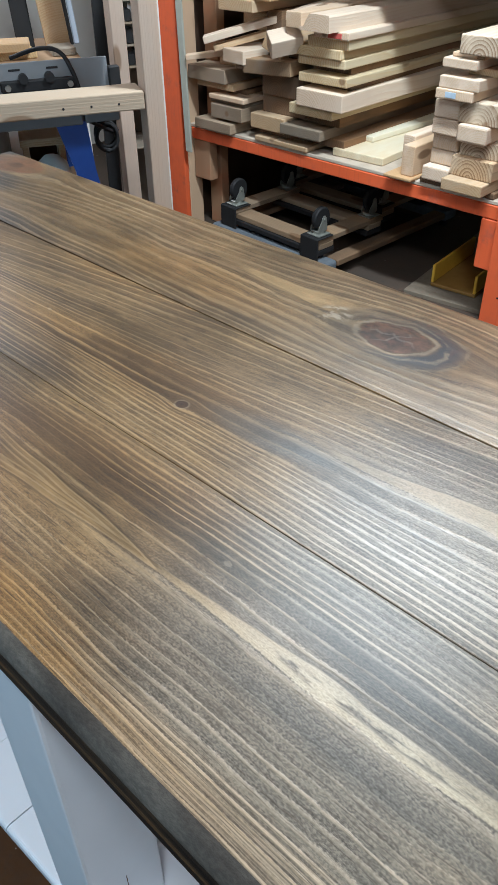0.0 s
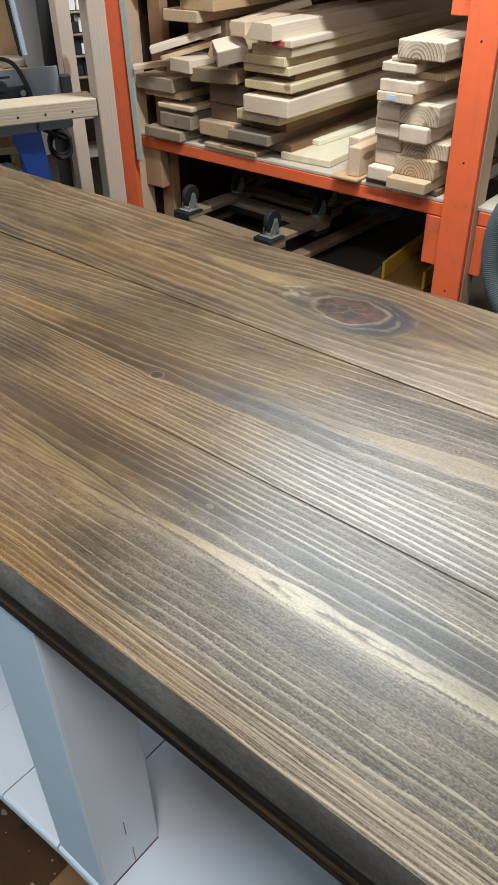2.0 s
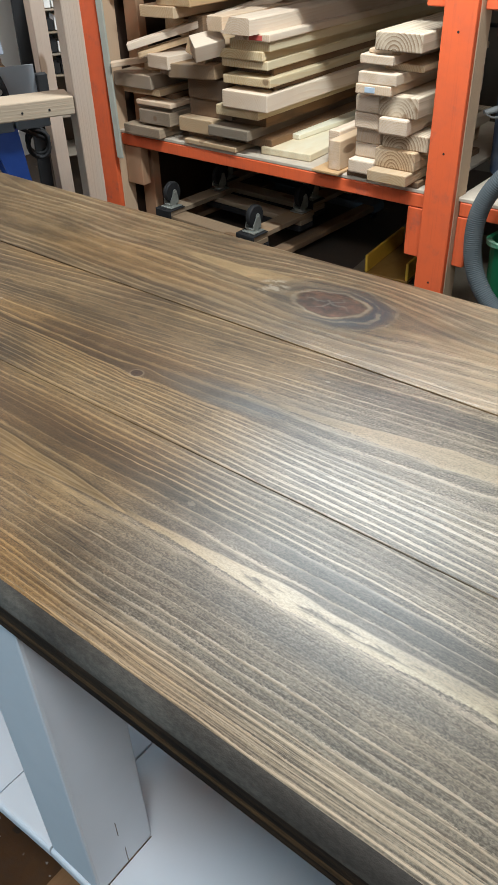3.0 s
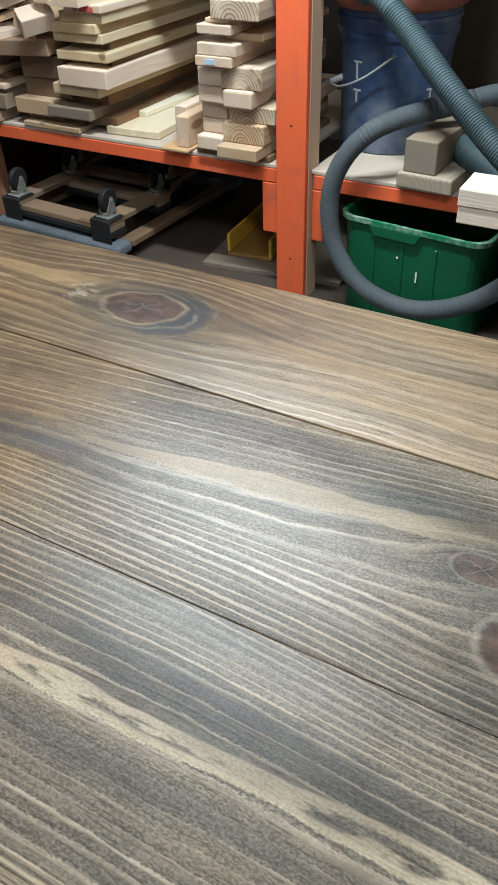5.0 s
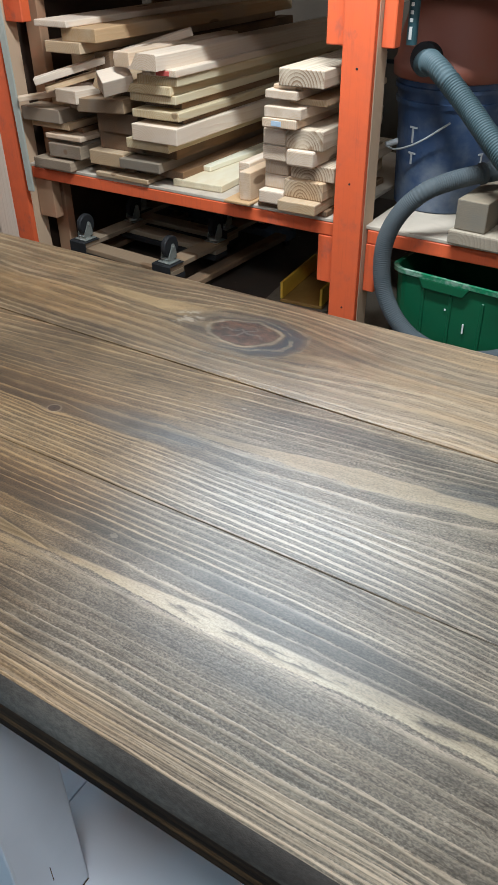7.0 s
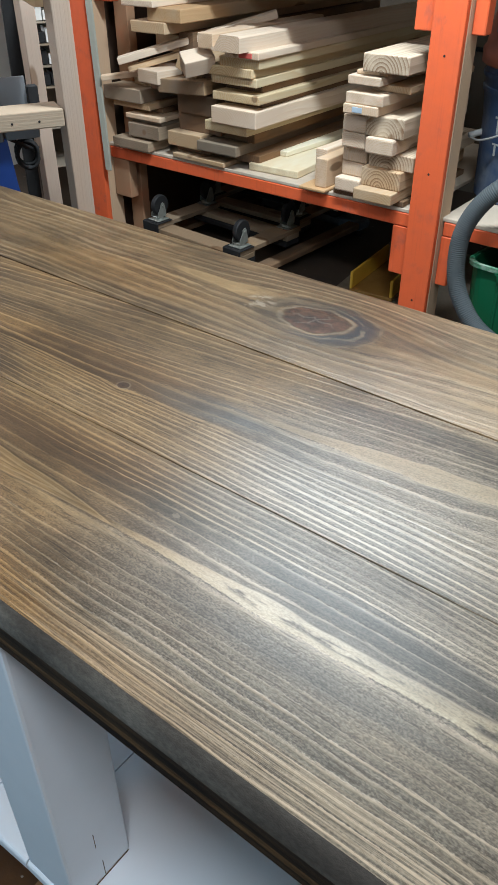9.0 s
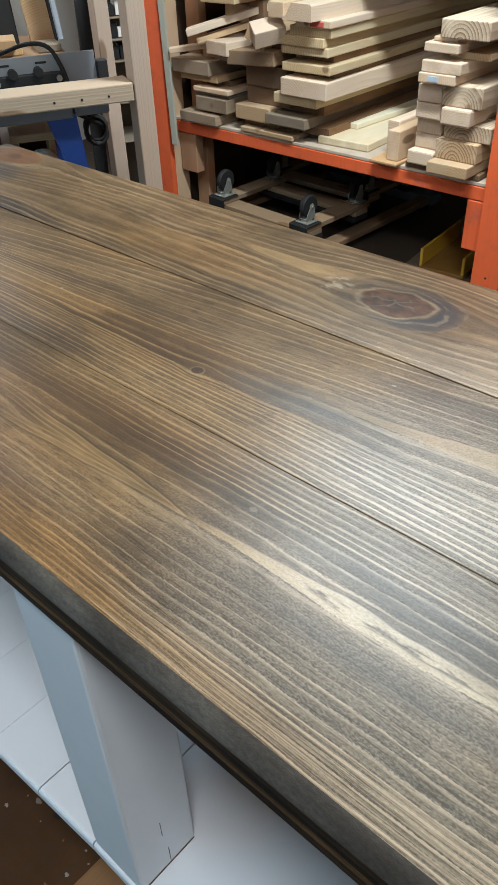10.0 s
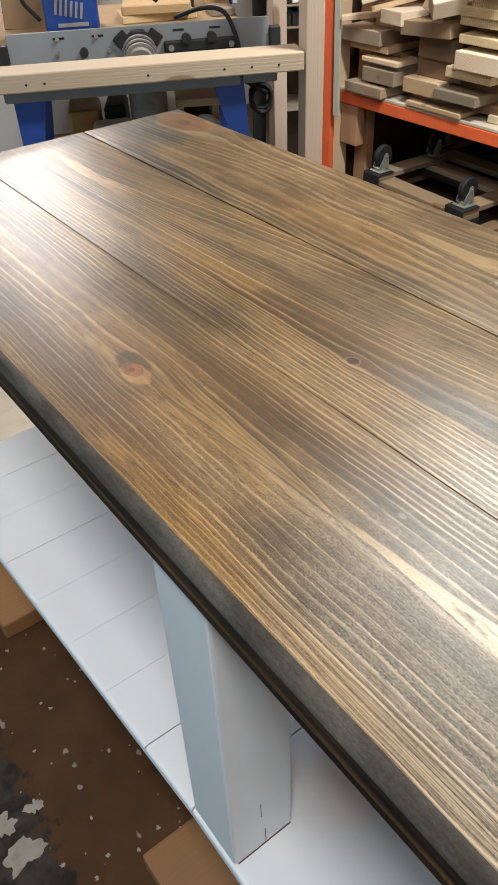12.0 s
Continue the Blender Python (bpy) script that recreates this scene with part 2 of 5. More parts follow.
    gain = n.mul(n.step(blotch, 0.30, 0.60, 0.78, 1.0), n.mul(n.sub(0.84, n.mul(warm, 0.08)), n.sub(1.0, n.mul(calm, 0.40))))
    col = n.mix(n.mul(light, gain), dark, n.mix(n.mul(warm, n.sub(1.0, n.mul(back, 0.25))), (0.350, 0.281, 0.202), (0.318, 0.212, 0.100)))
    soft = n.step(speck, 0.30, 0.72, 1.12, 0.85)
    col = n.mix(1.0, col, n.vec(soft, soft, soft), "MULTIPLY")
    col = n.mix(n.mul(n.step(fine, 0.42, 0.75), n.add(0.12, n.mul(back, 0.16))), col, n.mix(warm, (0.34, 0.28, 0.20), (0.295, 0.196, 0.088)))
    pore = n.mul(n.sub(0.88, n.mul(back, 0.08)), n.step(n.noise(n.vec(n.mul(x, 34.0), n.mul(g, 560.0), 51.0), 1.0, 3.0, 0.7), 0.53, 0.64))
    col = n.mix(n.mul(pore, n.add(0.58, n.mul(warm, 0.22))), col, (0.032, 0.021, 0.013))
    gold = n.mul(back, n.step(n.noise(n.vec(n.mul(x, 3.5), n.mul(g, 45.0), 41.0), 1.0, 3.0, 0.6), 0.46, 0.64))
    col = n.mix(n.mul(gold, 0.24), col, (0.275, 0.172, 0.078))
    col = n.mix(n.mul(within, n.step(x, -0.50, -0.40, 0.0, 0.75)), col, n.mix(n.step(fine, 0.35, 0.65), (0.175, 0.108, 0.044), (0.270, 0.175, 0.078)))
    col = n.mix(n.mul(n.mul(tongues, nested), 0.55), col, (0.36, 0.255, 0.140))
    col = n.mix(n.mul(n.mul(n.step(tongue, -0.0022, -0.0006), n.step(tongue, 0.0008, 0.0)), n.mul(n.step(x, -0.262, -0.275), n.step(x, -0.52, -0.44, 0.0, 0.55))), col, (0.052, 0.030, 0.013))
    cream = n.mix(n.step(fine, 0.3, 0.7), (0.35, 0.275, 0.18), (0.43, 0.35, 0.245))
    cream = n.mix(n.step(n.add(x, n.mul(n.sub(broad, 0.5), 0.2)), -0.14, -0.30), cream, (0.335, 0.225, 0.110))
    cream = n.mix(n.mul(middle, 0.70), cream, (0.280, 0.212, 0.136))
    strip = n.mul(n.step(n.add(y, n.mul(n.sub(fine, 0.5), 0.012)), 0.040, 0.030), n.step(edge, -0.36, -0.08))
    col = n.mix(n.mul(strip, n.step(fine, 0.42, 0.62, 0.02, 0.60)), col, (0.370, 0.280, 0.188))
    col = n.mix(n.mul(pale, 0.90), col, cream)
    col = n.mix(tan, col, n.mix(n.step(fine, 0.35, 0.65), (0.29, 0.185, 0.085), (0.40, 0.270, 0.140)))
    grit = n.step(speck, 0.42, 0.66, 1.06, 0.78)
    col = n.mix(pale, col, n.mix(1.0, col, n.vec(grit, grit, grit), "MULTIPLY"))
    # nicks in the finish
    for bx, by, r in ((-0.240, 0.138, 0.0026), (-0.633, 0.267, 0.0022), (-0.252, 0.330, 0.0018), (-0.70, 0.215, 0.0016)):
        e = n.add(n.math("POWER", n.math("ABSOLUTE", n.mul(n.sub(x, bx), 1 / (1.5 * r))), 2.0), n.math("POWER", n.math("ABSOLUTE", n.mul(n.sub(y, by), 1 / r)), 2.0))
        col = n.mix(n.mul(n.step(n.add(e, n.mul(n.sub(speck, 0.5), 2.0)), 1.0, 0.4), 0.55), col, (0.36, 0.30, 0.22))
    # stained knots
    spot = n.add(n.math("POWER", n.math("ABSOLUTE", n.mul(n.add(x, 0.408), 1 / 0.020)), 2.0), n.math("POWER", n.math("ABSOLUTE", n.mul(n.sub(y, 0.458), 1 / 0.020)), 2.0))
    fleck = n.mul(n.step(n.noise(n.vec(n.mul(x, 70.0), n.mul(y, 120.0), 4.0), 1.0, 3.0, 0.7), 0.46, 0.60), n.step(spot, 1.2, 0.4))
    col = n.mix(n.mul(ring, 0.68), col, (0.31, 0.262, 0.200))
    col = n.mix(halo, col, (0.040, 0.041, 0.043))
    col = n.mix(n.mul(arcs, 0.55), col, (0.30, 0.235, 0.150))
    # the front knot lies in a tan teardrop under a dark crescent
    for bx, by, wx, wy, amount, tone in ((-0.521, 0.0930, 0.0235, 0.0135, 0.75, (0.040, 0.031, 0.024)), (-0.560, 0.082, 0.036, 0.0045, 0.40, (0.31, 0.205, 0.110)), (-0.505, 0.0865, 0.0205, 0.0115, 0.65, (0.33, 0.210, 0.105))):
        e = n.add(n.math("POWER", n.math("ABSOLUTE", n.mul(n.sub(x, bx), 1 / wx)), 2.0), n.math("POWER", n.math("ABSOLUTE", n.mul(n.sub(y, by), 1 / wy)), 2.0))
        col = n.mix(n.mul(n.step(n.add(e, n.mul(n.sub(patch, 0.5), 0.9)), 1.10, 0.72), amount), col, tone)
    col = n.mix(n.mul(fleck, 0.7), col, (0.40, 0.33, 0.24))
    mottle = n.step(mottle, 0.35, 0.65)
    knot = n.mix(mottle, n.mix(n.step(x, -0.45, -0.47), (0.036, 0.020, 0.015), (0.105, 0.052, 0.026)), n.mix(n.math("MINIMUM", ruddy, 1.0), (0.022, 0.015, 0.011), n.mix(n.step(x, -0.45, -0.47), (0.150, 0.066, 0.040), (0.25, 0.098, 0.045))))
    col = n.mix(n.mul(core, 0.92), col, knot)
    col = n.mix(n.mul(pith, 0.50), col, (0.014, 0.010, 0.009))
    col = n.mix(n.mul(crack, 0.42), col, (0.30, 0.25, 0.20))
    for bx, by, wx, wy, amount, tone in ((-0.98, 0.380, 0.20, 0.020, 0.85, (0.016, 0.013, 0.011)), (-0.62, 0.192, 0.20, 0.020, 0.70, (0.026, 0.015, 0.008)), (-1.08, 0.44, 0.09, 0.050, 0.72, (0.050, 0.052, 0.056)),
                                         (-0.16, 0.335, 0.12, 0.018, 0.42, (0.035, 0.036, 0.038)), (-0.315, 0.268, 0.065, 0.024, 0.60, (0.082, 0.084, 0.080)), (0.045, 0.255, 0.05, 0.020, 0.40, (0.065, 0.068, 0.066)), (-0.02, 0.30, 0.05, 0.016, 0.42, (0.060, 0.066, 0.068)),
                                         (-0.43, 0.285, 0.13, 0.060, 0.50, (0.070, 0.044, 0.026)), (-0.40, 0.155, 0.12, 0.035, 0.40, (0.070, 0.044, 0.024)), (-0.50, 0.050, 0.16, 0.026, 0.55, (0.066, 0.036, 0.020)), (-0.10, 0.135, 0.22, 0.013, 0.45, (0.040, 0.038, 0.034)), (-0.12, 0.083, 0.20, 0.010, 0.40, (0.045, 0.044, 0.040))):
        e = n.add(n.math("POWER", n.math("ABSOLUTE", n.mul(n.sub(x, bx), 1 / wx)), 2.0), n.math("POWER", n.math("ABSOLUTE", n.mul(n.sub(g if bx > -0.8 else y, by), 1 / wy)), 2.0))
        e = n.step(n.add(e, n.mul(n.sub(broad, 0.5), 1.6)), 1.3, 0.1)
        col = n.mix(n.mul(n.mul(e, amount), n.mul(n.sub(1.0, core), n.sub(1.0, n.mul(light, 0.7)))), col, n.mix(1.0, tone, n.vec(gran, gran, gran), "MULTIPLY"))
    # amber where the stain is thin, dark clouds where it pooled
    for bx, by, wx, wy, much in ((-0.42, 0.022, 0.26, 0.028, 0.8), (-0.55, 0.10, 0.20, 0.045, 0.75), (-0.36, 0.150, 0.20, 0.030, 0.75), (-0.60, 0.43, 0.16, 0.04, 0.75), (-0.52, 0.27, 0.22, 0.05, 0.75), (0.02, 0.53, 0.20, 0.03, 0.6)):
        e = n.add(n.math("POWER", n.math("ABSOLUTE", n.mul(n.sub(x, bx), 1 / wx)), 2.0), n.math("POWER", n.math("ABSOLUTE", n.mul(n.sub(g, by), 1 / wy)), 2.0))
        e = n.mul(n.step(n.add(e, n.mul(n.sub(blotch, 0.5), 2.4)), 1.5, -0.2), much)
        col = n.mix(e, col, n.mix(1.0, col, (1.14, 1.0, 0.77), "MULTIPLY"))
    cloud = n.noise(n.vec(n.mul(x, 5.0), n.mul(y, 14.0), 31.0), 1.0, 4.0, 0.62)
    # stain clouds, times a rise to the near end that paints in lamplight
    stain_light = n.mul(n.step(cloud, 0.36, 0.56, 0.70, 1.14), n.step(edge, -0.62, -0.10, 0.84, 1.08))
    # near end of the back board painted lighter to make up for weak lamplight
    stain_light = n.mul(stain_light, n.add(1.0, n.mul(n.mul(n.step(y, 0.28, 0.36), n.step(edge, -0.28, -0.05)), 0.30)))
    smoke = n.noise(n.vec(n.mul(x, 7.0), n.mul(y, 24.0), 61.0), 1.0, 4.0, 0.6)
    stain_light = n.mul(stain_light, n.sub(1.0, n.mul(n.mul(back, n.step(edge, -0.18, -0.42)), n.step(smoke, 0.62, 0.40, 0.04, 0.26))))
    cold = n.mul(n.step(edge, -0.22, -0.02), n.sub(1.0, n.mul(back, 0.6)))
    col = n.mix(n.mul(cold, n.sub(1.0, n.mul(light, 0.5))), col, n.mix(1.0, col, (0.945, 0.985, 0.99), "MULTIPLY"))
    col = n.mix(1.0, col, n.vec(stain_light, stain_light, stain_light), "MULTIPLY")
    relief = n.add(n.mul(light, 0.5), n.add(n.mul(fine, 0.4), n.mul(speck, -0.6)))
    n.bump(relief, 0.30, 0.0006)
    shine = n.math("MINIMUM", n.add(light, pale), 1.0)
    return n.finish(col, n.add(n.sub(0.31, n.mul(shine, 0.06)), n.mul(fine, 0.10)), 0.0, n.add(0.30, n.mul(light, 0.10)))


def lumber(name, early, late, grey, rough=0.75, axis="y", pith=None, rings=0.60, rate=150.0):
    """Sawn softwood with rings round a pith that runs along y."""
    n = Nodes(name)
    pos, x, y, z = n.coords()
    if axis == "x":
        x, y = y, x
    elif axis == "z":
        y, z = z, y
    rnd = n.random()
    px = n.add(n.mul(rnd, 0.11), 0.01)
    pz = n.sub(n.mul(n.math("FRACT", n.mul(rnd, 7.3)), 0.055), 0.045)
    if pith:
        px, pz = pith
    bend = n.mul(n.sub(n.noise(n.vec(n.mul(x, 6.0), n.mul(y, 1.6), n.mul(rnd, 40.0)), 1.0, 2.0), 0.5), 0.030)
    dx, dz = n.add(n.sub(x, px), bend), n.add(n.sub(z, pz), bend)
    r = n.math("SQRT", n.add(n.mul(dx, dx), n.mul(dz, dz)))
    saw = n.math("FRACT", n.add(n.mul(r, rate), n.mul(n.noise(n.vec(n.mul(r, 20.0), rnd), 1.0, 2.0), 4.0)))
    ring = n.mul(n.math("POWER", saw, 1.8), n.step(saw, 1.0, 0.86))
    fibre = n.noise(n.vec(n.mul(x, 260.0), n.mul(y, 6.0), n.mul(z, 260.0)), 1.0, 3.0, 0.6)
    stain = n.noise(n.vec(n.mul(x, 9.0), n.mul(y, 3.0), n.add(n.mul(z, 9.0), n.mul(rnd, 30.0))), 1.0, 4.0, 0.6)
    kn = n.node("ShaderNodeTexVoronoi")
    n.put(kn.inputs["Vector"], n.vec(n.mul(x, 9.0), n.add(n.mul(y, 3.2), n.mul(rnd, 9.0)), n.mul(z, 9.0)))
    kn.inputs["Scale"].default_value = 1.0
    knot = n.step(kn.outputs["Distance"], 0.14, 0.09)
    tone = n.mix(rnd, early, tuple(0.72 * c for c in early))
    tone = n.mix(n.step(n.math("FRACT", n.mul(rnd, 13.7)), 0.45, 1.0), tone, (early[0] * 0.84, early[1] * 0.72, early[2] * 0.58))
    face = n.node("ShaderNodeSeparateXYZ")
    n.tree.links.new(n.node("ShaderNodeTexCoord").outputs["Normal"], face.inputs[0])
    end = n.step(n.math("ABSOLUTE", face.outputs["xyz".index(axis)]), 0.7, 0.9)
    col = n.mix(n.math("MINIMUM", n.mul(ring, n.add(rings, n.mul(end, rings * 1.25))), 1.0), tone, late)
    col = n.mix(n.mul(end, 0.34), col, tuple(0.62 * c for c in late))
    pores = n.noise(n.vec(n.mul(x, 420.0), n.mul(z, 420.0), rnd), 1.0, 2.0, 0.6)
    col = n.mix(n.mul(n.mul(end, n.step(pores, 0.48, 0.7)), 0.35), col, tuple(0.5 * c for c in late))
    col = n.mix(n.mul(n.step(fibre, 0.4, 0.75), 0.16), col, late)
    col = n.mix(n.mul(n.step(stain, 0.44, 0.68), 0.75), col, grey)
    col = n.mix(n.mul(knot, 0.7), col, (0.16, 0.085, 0.04))
    n.bump(n.add(fibre, n.mul(ring, 0.4)), 0.35, 0.0015)
    return n.finish(col, rough, 0.0, 0.25)


def plain(name, color, rough=0.5, metal=0.0, second=None, scale=30.0, bump=0.2, depth=0.0008, spec=0.4, wear=0.5):
    """A painted, moulded or metal surface with dirt at two scales."""
    n = Nodes(name)
    pos, x, y, z = n.coords()
    second = second or tuple(0.62 * c for c in color)
    a, b = n.noise(pos, scale, 4.0, 0.6), n.noise(pos, scale * 0.16, 3.0, 0.55)
    col = n.mix(n.mul(n.step(n.add(n.mul(a, 0.5), n.mul(b, 0.5)), 0.42, 0.70), wear), color, second)
    n.bump(n.noise(pos, scale * 6, 3.0, 0.6), bump, depth)
    return n.finish(col, n.add(rough, n.mul(n.sub(a, 0.5), 0.25)), metal, spec)


def streaked_edge(name, color, second, fibre=260.0):
    """Colour along a board's edge, streaked with the grain and blotched."""
    n = Nodes(name)
    pos, x, y, z = n.coords()
    streak = n.noise(n.vec(n.mul(x, 5.0), n.mul(y, fibre), n.mul(z, fibre)), 1.0, 3.0, 0.6)
    cloud = n.noise(n.vec(n.mul(x, 9.0), n.mul(y, 40.0), n.mul(z, 40.0)), 1.0, 4.0, 0.65)
    speck = n.noise(n.vec(n.mul(x, 300.0), n.mul(y, 500.0), n.mul(z, 500.0)), 1.0, 3.0, 0.7)
    col = n.mix(n.step(n.add(n.mul(streak, 0.5), n.mul(cloud, 0.5)), 0.40, 0.68), color, second)
    s = n.step(speck, 0.3, 0.7, 1.18, 0.82)
    col = n.mix(1.0, col, n.vec(s, s, s), "MULTIPLY")
    n.bump(n.add(streak, speck), 0.35, 0.0007)
    return n.finish(col, 0.62, 0.0, 0.16)


def floor_mix():
    n = Nodes("stained_workshop_floor")
    pos, x, y, z = n.coords()
    a, b = n.noise(pos, 5.0, 5.0, 0.6), n.noise(pos, 60.0, 4.0, 0.65)
    col = n.ramp(a, (0.3, (0.036, 0.016, 0.006)), (0.55, (0.070, 0.031, 0.011)), (0.8, (0.108, 0.053, 0.022)))
    col = n.mix(n.mul(n.step(b, 0.4, 0.7), 0.35), col, (0.05, 0.032, 0.022))
    spots = n.noise(pos, 34.0, 2.0, 0.5)
    col = n.mix(n.mul(n.step(spots, 0.69, 0.73), 0.5), col, (0.42, 0.37, 0.32))
    darks = n.noise(n.vec(n.mul(x, 23.0), n.mul(y, 23.0), 8.0), 1.0, 2.0, 0.5)
    col = n.mix(n.mul(n.step(darks, 0.68, 0.73), 0.8), col, (0.022, 0.017, 0.014))
    lump = n.noise(n.vec(n.mul(x, 26.0), n.mul(y, 26.0), 2.0), 1.0, 3.0, 0.55)
    tar = n.mul(n.step(n.add(y, n.mul(n.sub(lump, 0.5), 0.13)), -0.112, -0.128), n.mul(n.step(n.add(n.math("ABSOLUTE", n.add(x, 0.70)), n.mul(n.sub(lump, 0.5), 0.16)), 0.27, 0.22), n.step(n.add(y, n.mul(n.sub(a, 0.5), 0.6)), -0.62, -0.52)))
    col = n.mix(tar, col, n.mix(n.step(lump, 0.35, 0.65), (0.014, 0.011, 0.009), (0.046, 0.038, 0.031)))
    # floor colour turns greyer towards the rack
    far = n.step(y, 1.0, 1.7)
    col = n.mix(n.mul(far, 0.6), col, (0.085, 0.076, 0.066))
    n.bump(n.add(b, n.mul(n.mul(tar, lump), 2.0)), 0.5, 0.002)
    return n.finish(col, 0.70, 0.0, 0.18)


def painted_timber():
    """Thin orange paint on rough timber: grain telling through, grime and knots."""
    n = Nodes("orange_painted_wood")
    pos, x, y, z = n.coords()
    a, b = n.noise(pos, 24.0, 4.0, 0.6), n.noise(pos, 4.0, 3.0, 0.6)
    grain = n.noise(n.vec(n.mul(x, 190.0), n.mul(y, 190.0), n.mul(z, 4.0)), 1.0, 3.0, 0.6)
    col = n.mix(n.mul(n.step(n.add(n.mul(a, 0.5), n.mul(b, 0.5)), 0.42, 0.68), 0.6), (0.74, 0.128, 0.040), (0.61, 0.118, 0.048))
    col = n.mix(n.mul(n.step(grain, 0.52, 0.72), 0.28), col, (0.50, 0.085, 0.035))
    grime = n.mul(n.step(n.noise(n.vec(n.mul(x, 11.0), n.mul(y, 11.0), n.mul(z, 7.0)), 1.0, 4.0, 0.65), 0.56, 0.70), n.step(a, 0.40, 0.60))
    col = n.mix(n.mul(grime, 0.45), col, (0.26, 0.095, 0.075))
    n.bump(n.add(grain, a), 0.3, 0.0012)
    return n.finish(col, n.add(0.48, n.mul(a, 0.16)), 0.0, 0.35)


M_TOP = stained_top()
M_PINE = lumber("pale_sawn_pine", (0.65, 0.485, 0.315), (0.47, 0.29, 0.135), (0.46, 0.34, 0.22), rings=0.55)
M_WHITEWOOD = lumber("fresh_planed_spruce", (0.80, 0.665, 0.52), (0.60, 0.40, 0.245), (0.66, 0.53, 0.41), rings=0.40)
M_CLEAN = lumber("clean_planed_spruce", (0.86, 0.79, 0.70), (0.72, 0.60, 0.48), (0.78, 0.69, 0.59), rings=0.07)
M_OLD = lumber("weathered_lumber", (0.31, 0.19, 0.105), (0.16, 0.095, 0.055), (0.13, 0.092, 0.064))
M_GREYWOOD = lumber("grey_weathered_timber", (0.34, 0.285, 0.22), (0.19, 0.15, 0.11), (0.20, 0.165, 0.125), rings=0.3)
M_TREATED = lumber("green_treated_pine", (0.82, 0.70, 0.47), (0.56, 0.37, 0.18), (0.64, 0.53, 0.34), rings=0.6)
M_STUD_X = lumber("spruce_rail", (0.43, 0.335, 0.240), (0.34, 0.24, 0.14), (0.38, 0.31, 0.23), axis="x", rings=0.22)
M_STUD_Z = lumber("spruce_post", (0.50, 0.385, 0.305), (0.42, 0.31, 0.23), (0.41, 0.325, 0.26), axis="z", rings=0.16)
M_BACKING = lumber("pale_pink_pine", (0.66, 0.50, 0.36), (0.52, 0.36, 0.24), (0.54, 0.39, 0.27), axis="z", rings=0.25)
M_PALE = lumber("pale_cream_pine", (0.86, 0.80, 0.62), (0.70, 0.58, 0.38), (0.78, 0.72, 0.55), rings=0.25)
M_POST_Z = lumber("bare_pine_post", (0.62, 0.435, 0.265), (0.45, 0.28, 0.145), (0.42, 0.27, 0.155), axis="z")
M_ARC = lumber("spruce_with_round_end_grain", (0.78, 0.65, 0.49), (0.20, 0.105, 0.045), (0.62, 0.50, 0.36), pith=(0.056, -0.004), rings=0.52, rate=105.0)
M_ROUGHPINE = lumber("orange_brown_pine", (0.36, 0.19, 0.085), (0.22, 0.105, 0.040), (0.24, 0.13, 0.065), rings=0.3)
M_SLAT = lumber("dusty_dolly_slat", (0.36, 0.265, 0.175), (0.20, 0.14, 0.09), (0.23, 0.17, 0.115), axis="x", rings=0.3)
M_DIRTY = lumber("grimy_board_with_dark_end", (0.43, 0.325, 0.22), (0.110, 0.076, 0.053), (0.25, 0.195, 0.145), rings=0.2)
M_WHITE = plain("brushed_white_paint", (0.645, 0.68, 0.72), 0.42, 0.0, (0.59, 0.62, 0.655), 14.0, 0.12, 0.0006, 0.45)
M_OVERSPRAY = plain("brown_pine_with_orange_overspray", (0.36, 0.215, 0.125), 0.75, 0.0, (0.50, 0.150, 0.065), 9.0, 0.3, 0.001, 0.25, 0.65)
M_ORANGE = painted_timber()
M_FLOOR = floor_mix()
M_DARKWALL = plain("dark_panel_wall", (0.165, 0.132, 0.100), 0.85, 0.0, (0.115, 0.090, 0.068), 6.0)
M_WALL = plain("off_white_wall", (0.70, 0.68, 0.64), 0.8, 0.0, (0.60, 0.57, 0.52), 7.0)
M_GREEN = plain("green_plastic", (0.007, 0.098, 0.040), 0.42, 0.0, (0.012, 0.085, 0.036), 22.0, 0.12, 0.0006, 0.4)
M_GREENRIM = plain("scuffed_green_plastic", (0.015, 0.20, 0.085), 0.45, 0.0, (0.48, 0.56, 0.48), 70.0, 0.15, 0.0006, 0.35, 0.75)
M_BLUE = plain("dusty_blue_plastic", (0.030, 0.058, 0.125), 0.52, 0.0, (0.20, 0.225, 0.255), 13.0, 0.1, 0.0005, 0.4, 0.8)
M_STEELBLUE = plain("blue_enamelled_steel", (0.020, 0.080, 0.37), 0.36, 0.0, (0.012, 0.045, 0.22), 20.0, 0.1, 0.0005, 0.5)
M_TUB = plain("dark_blue_plastic", (0.010, 0.032, 0.075), 0.5, 0.0, (0.02, 0.04, 0.07), 20.0, 0.1, 0.0005)
M_RED = plain("red_orange_plastic", (0.22, 0.070, 0.042), 0.6, 0.0, (0.19, 0.115, 0.085), 16.0, 0.1, 0.0005)
M_HOSE = plain("grey_blue_hose_plastic", (0.052, 0.083, 0.090), 0.60, 0.0, (0.105, 0.140, 0.150), 26.0, 0.1, 0.0005, 0.4)
M_LOOP = plain("dull_grey_hose_plastic", (0.072, 0.086, 0.092), 0.7, 0.0, (0.125, 0.135, 0.135), 16.0, 0.1, 0.0005, 0.25)
M_GREYBLOCK = lumber("dusty_grey_timber", (0.35, 0.325, 0.275), (0.22, 0.195, 0.155), (0.19, 0.172, 0.14), rings=0.35)
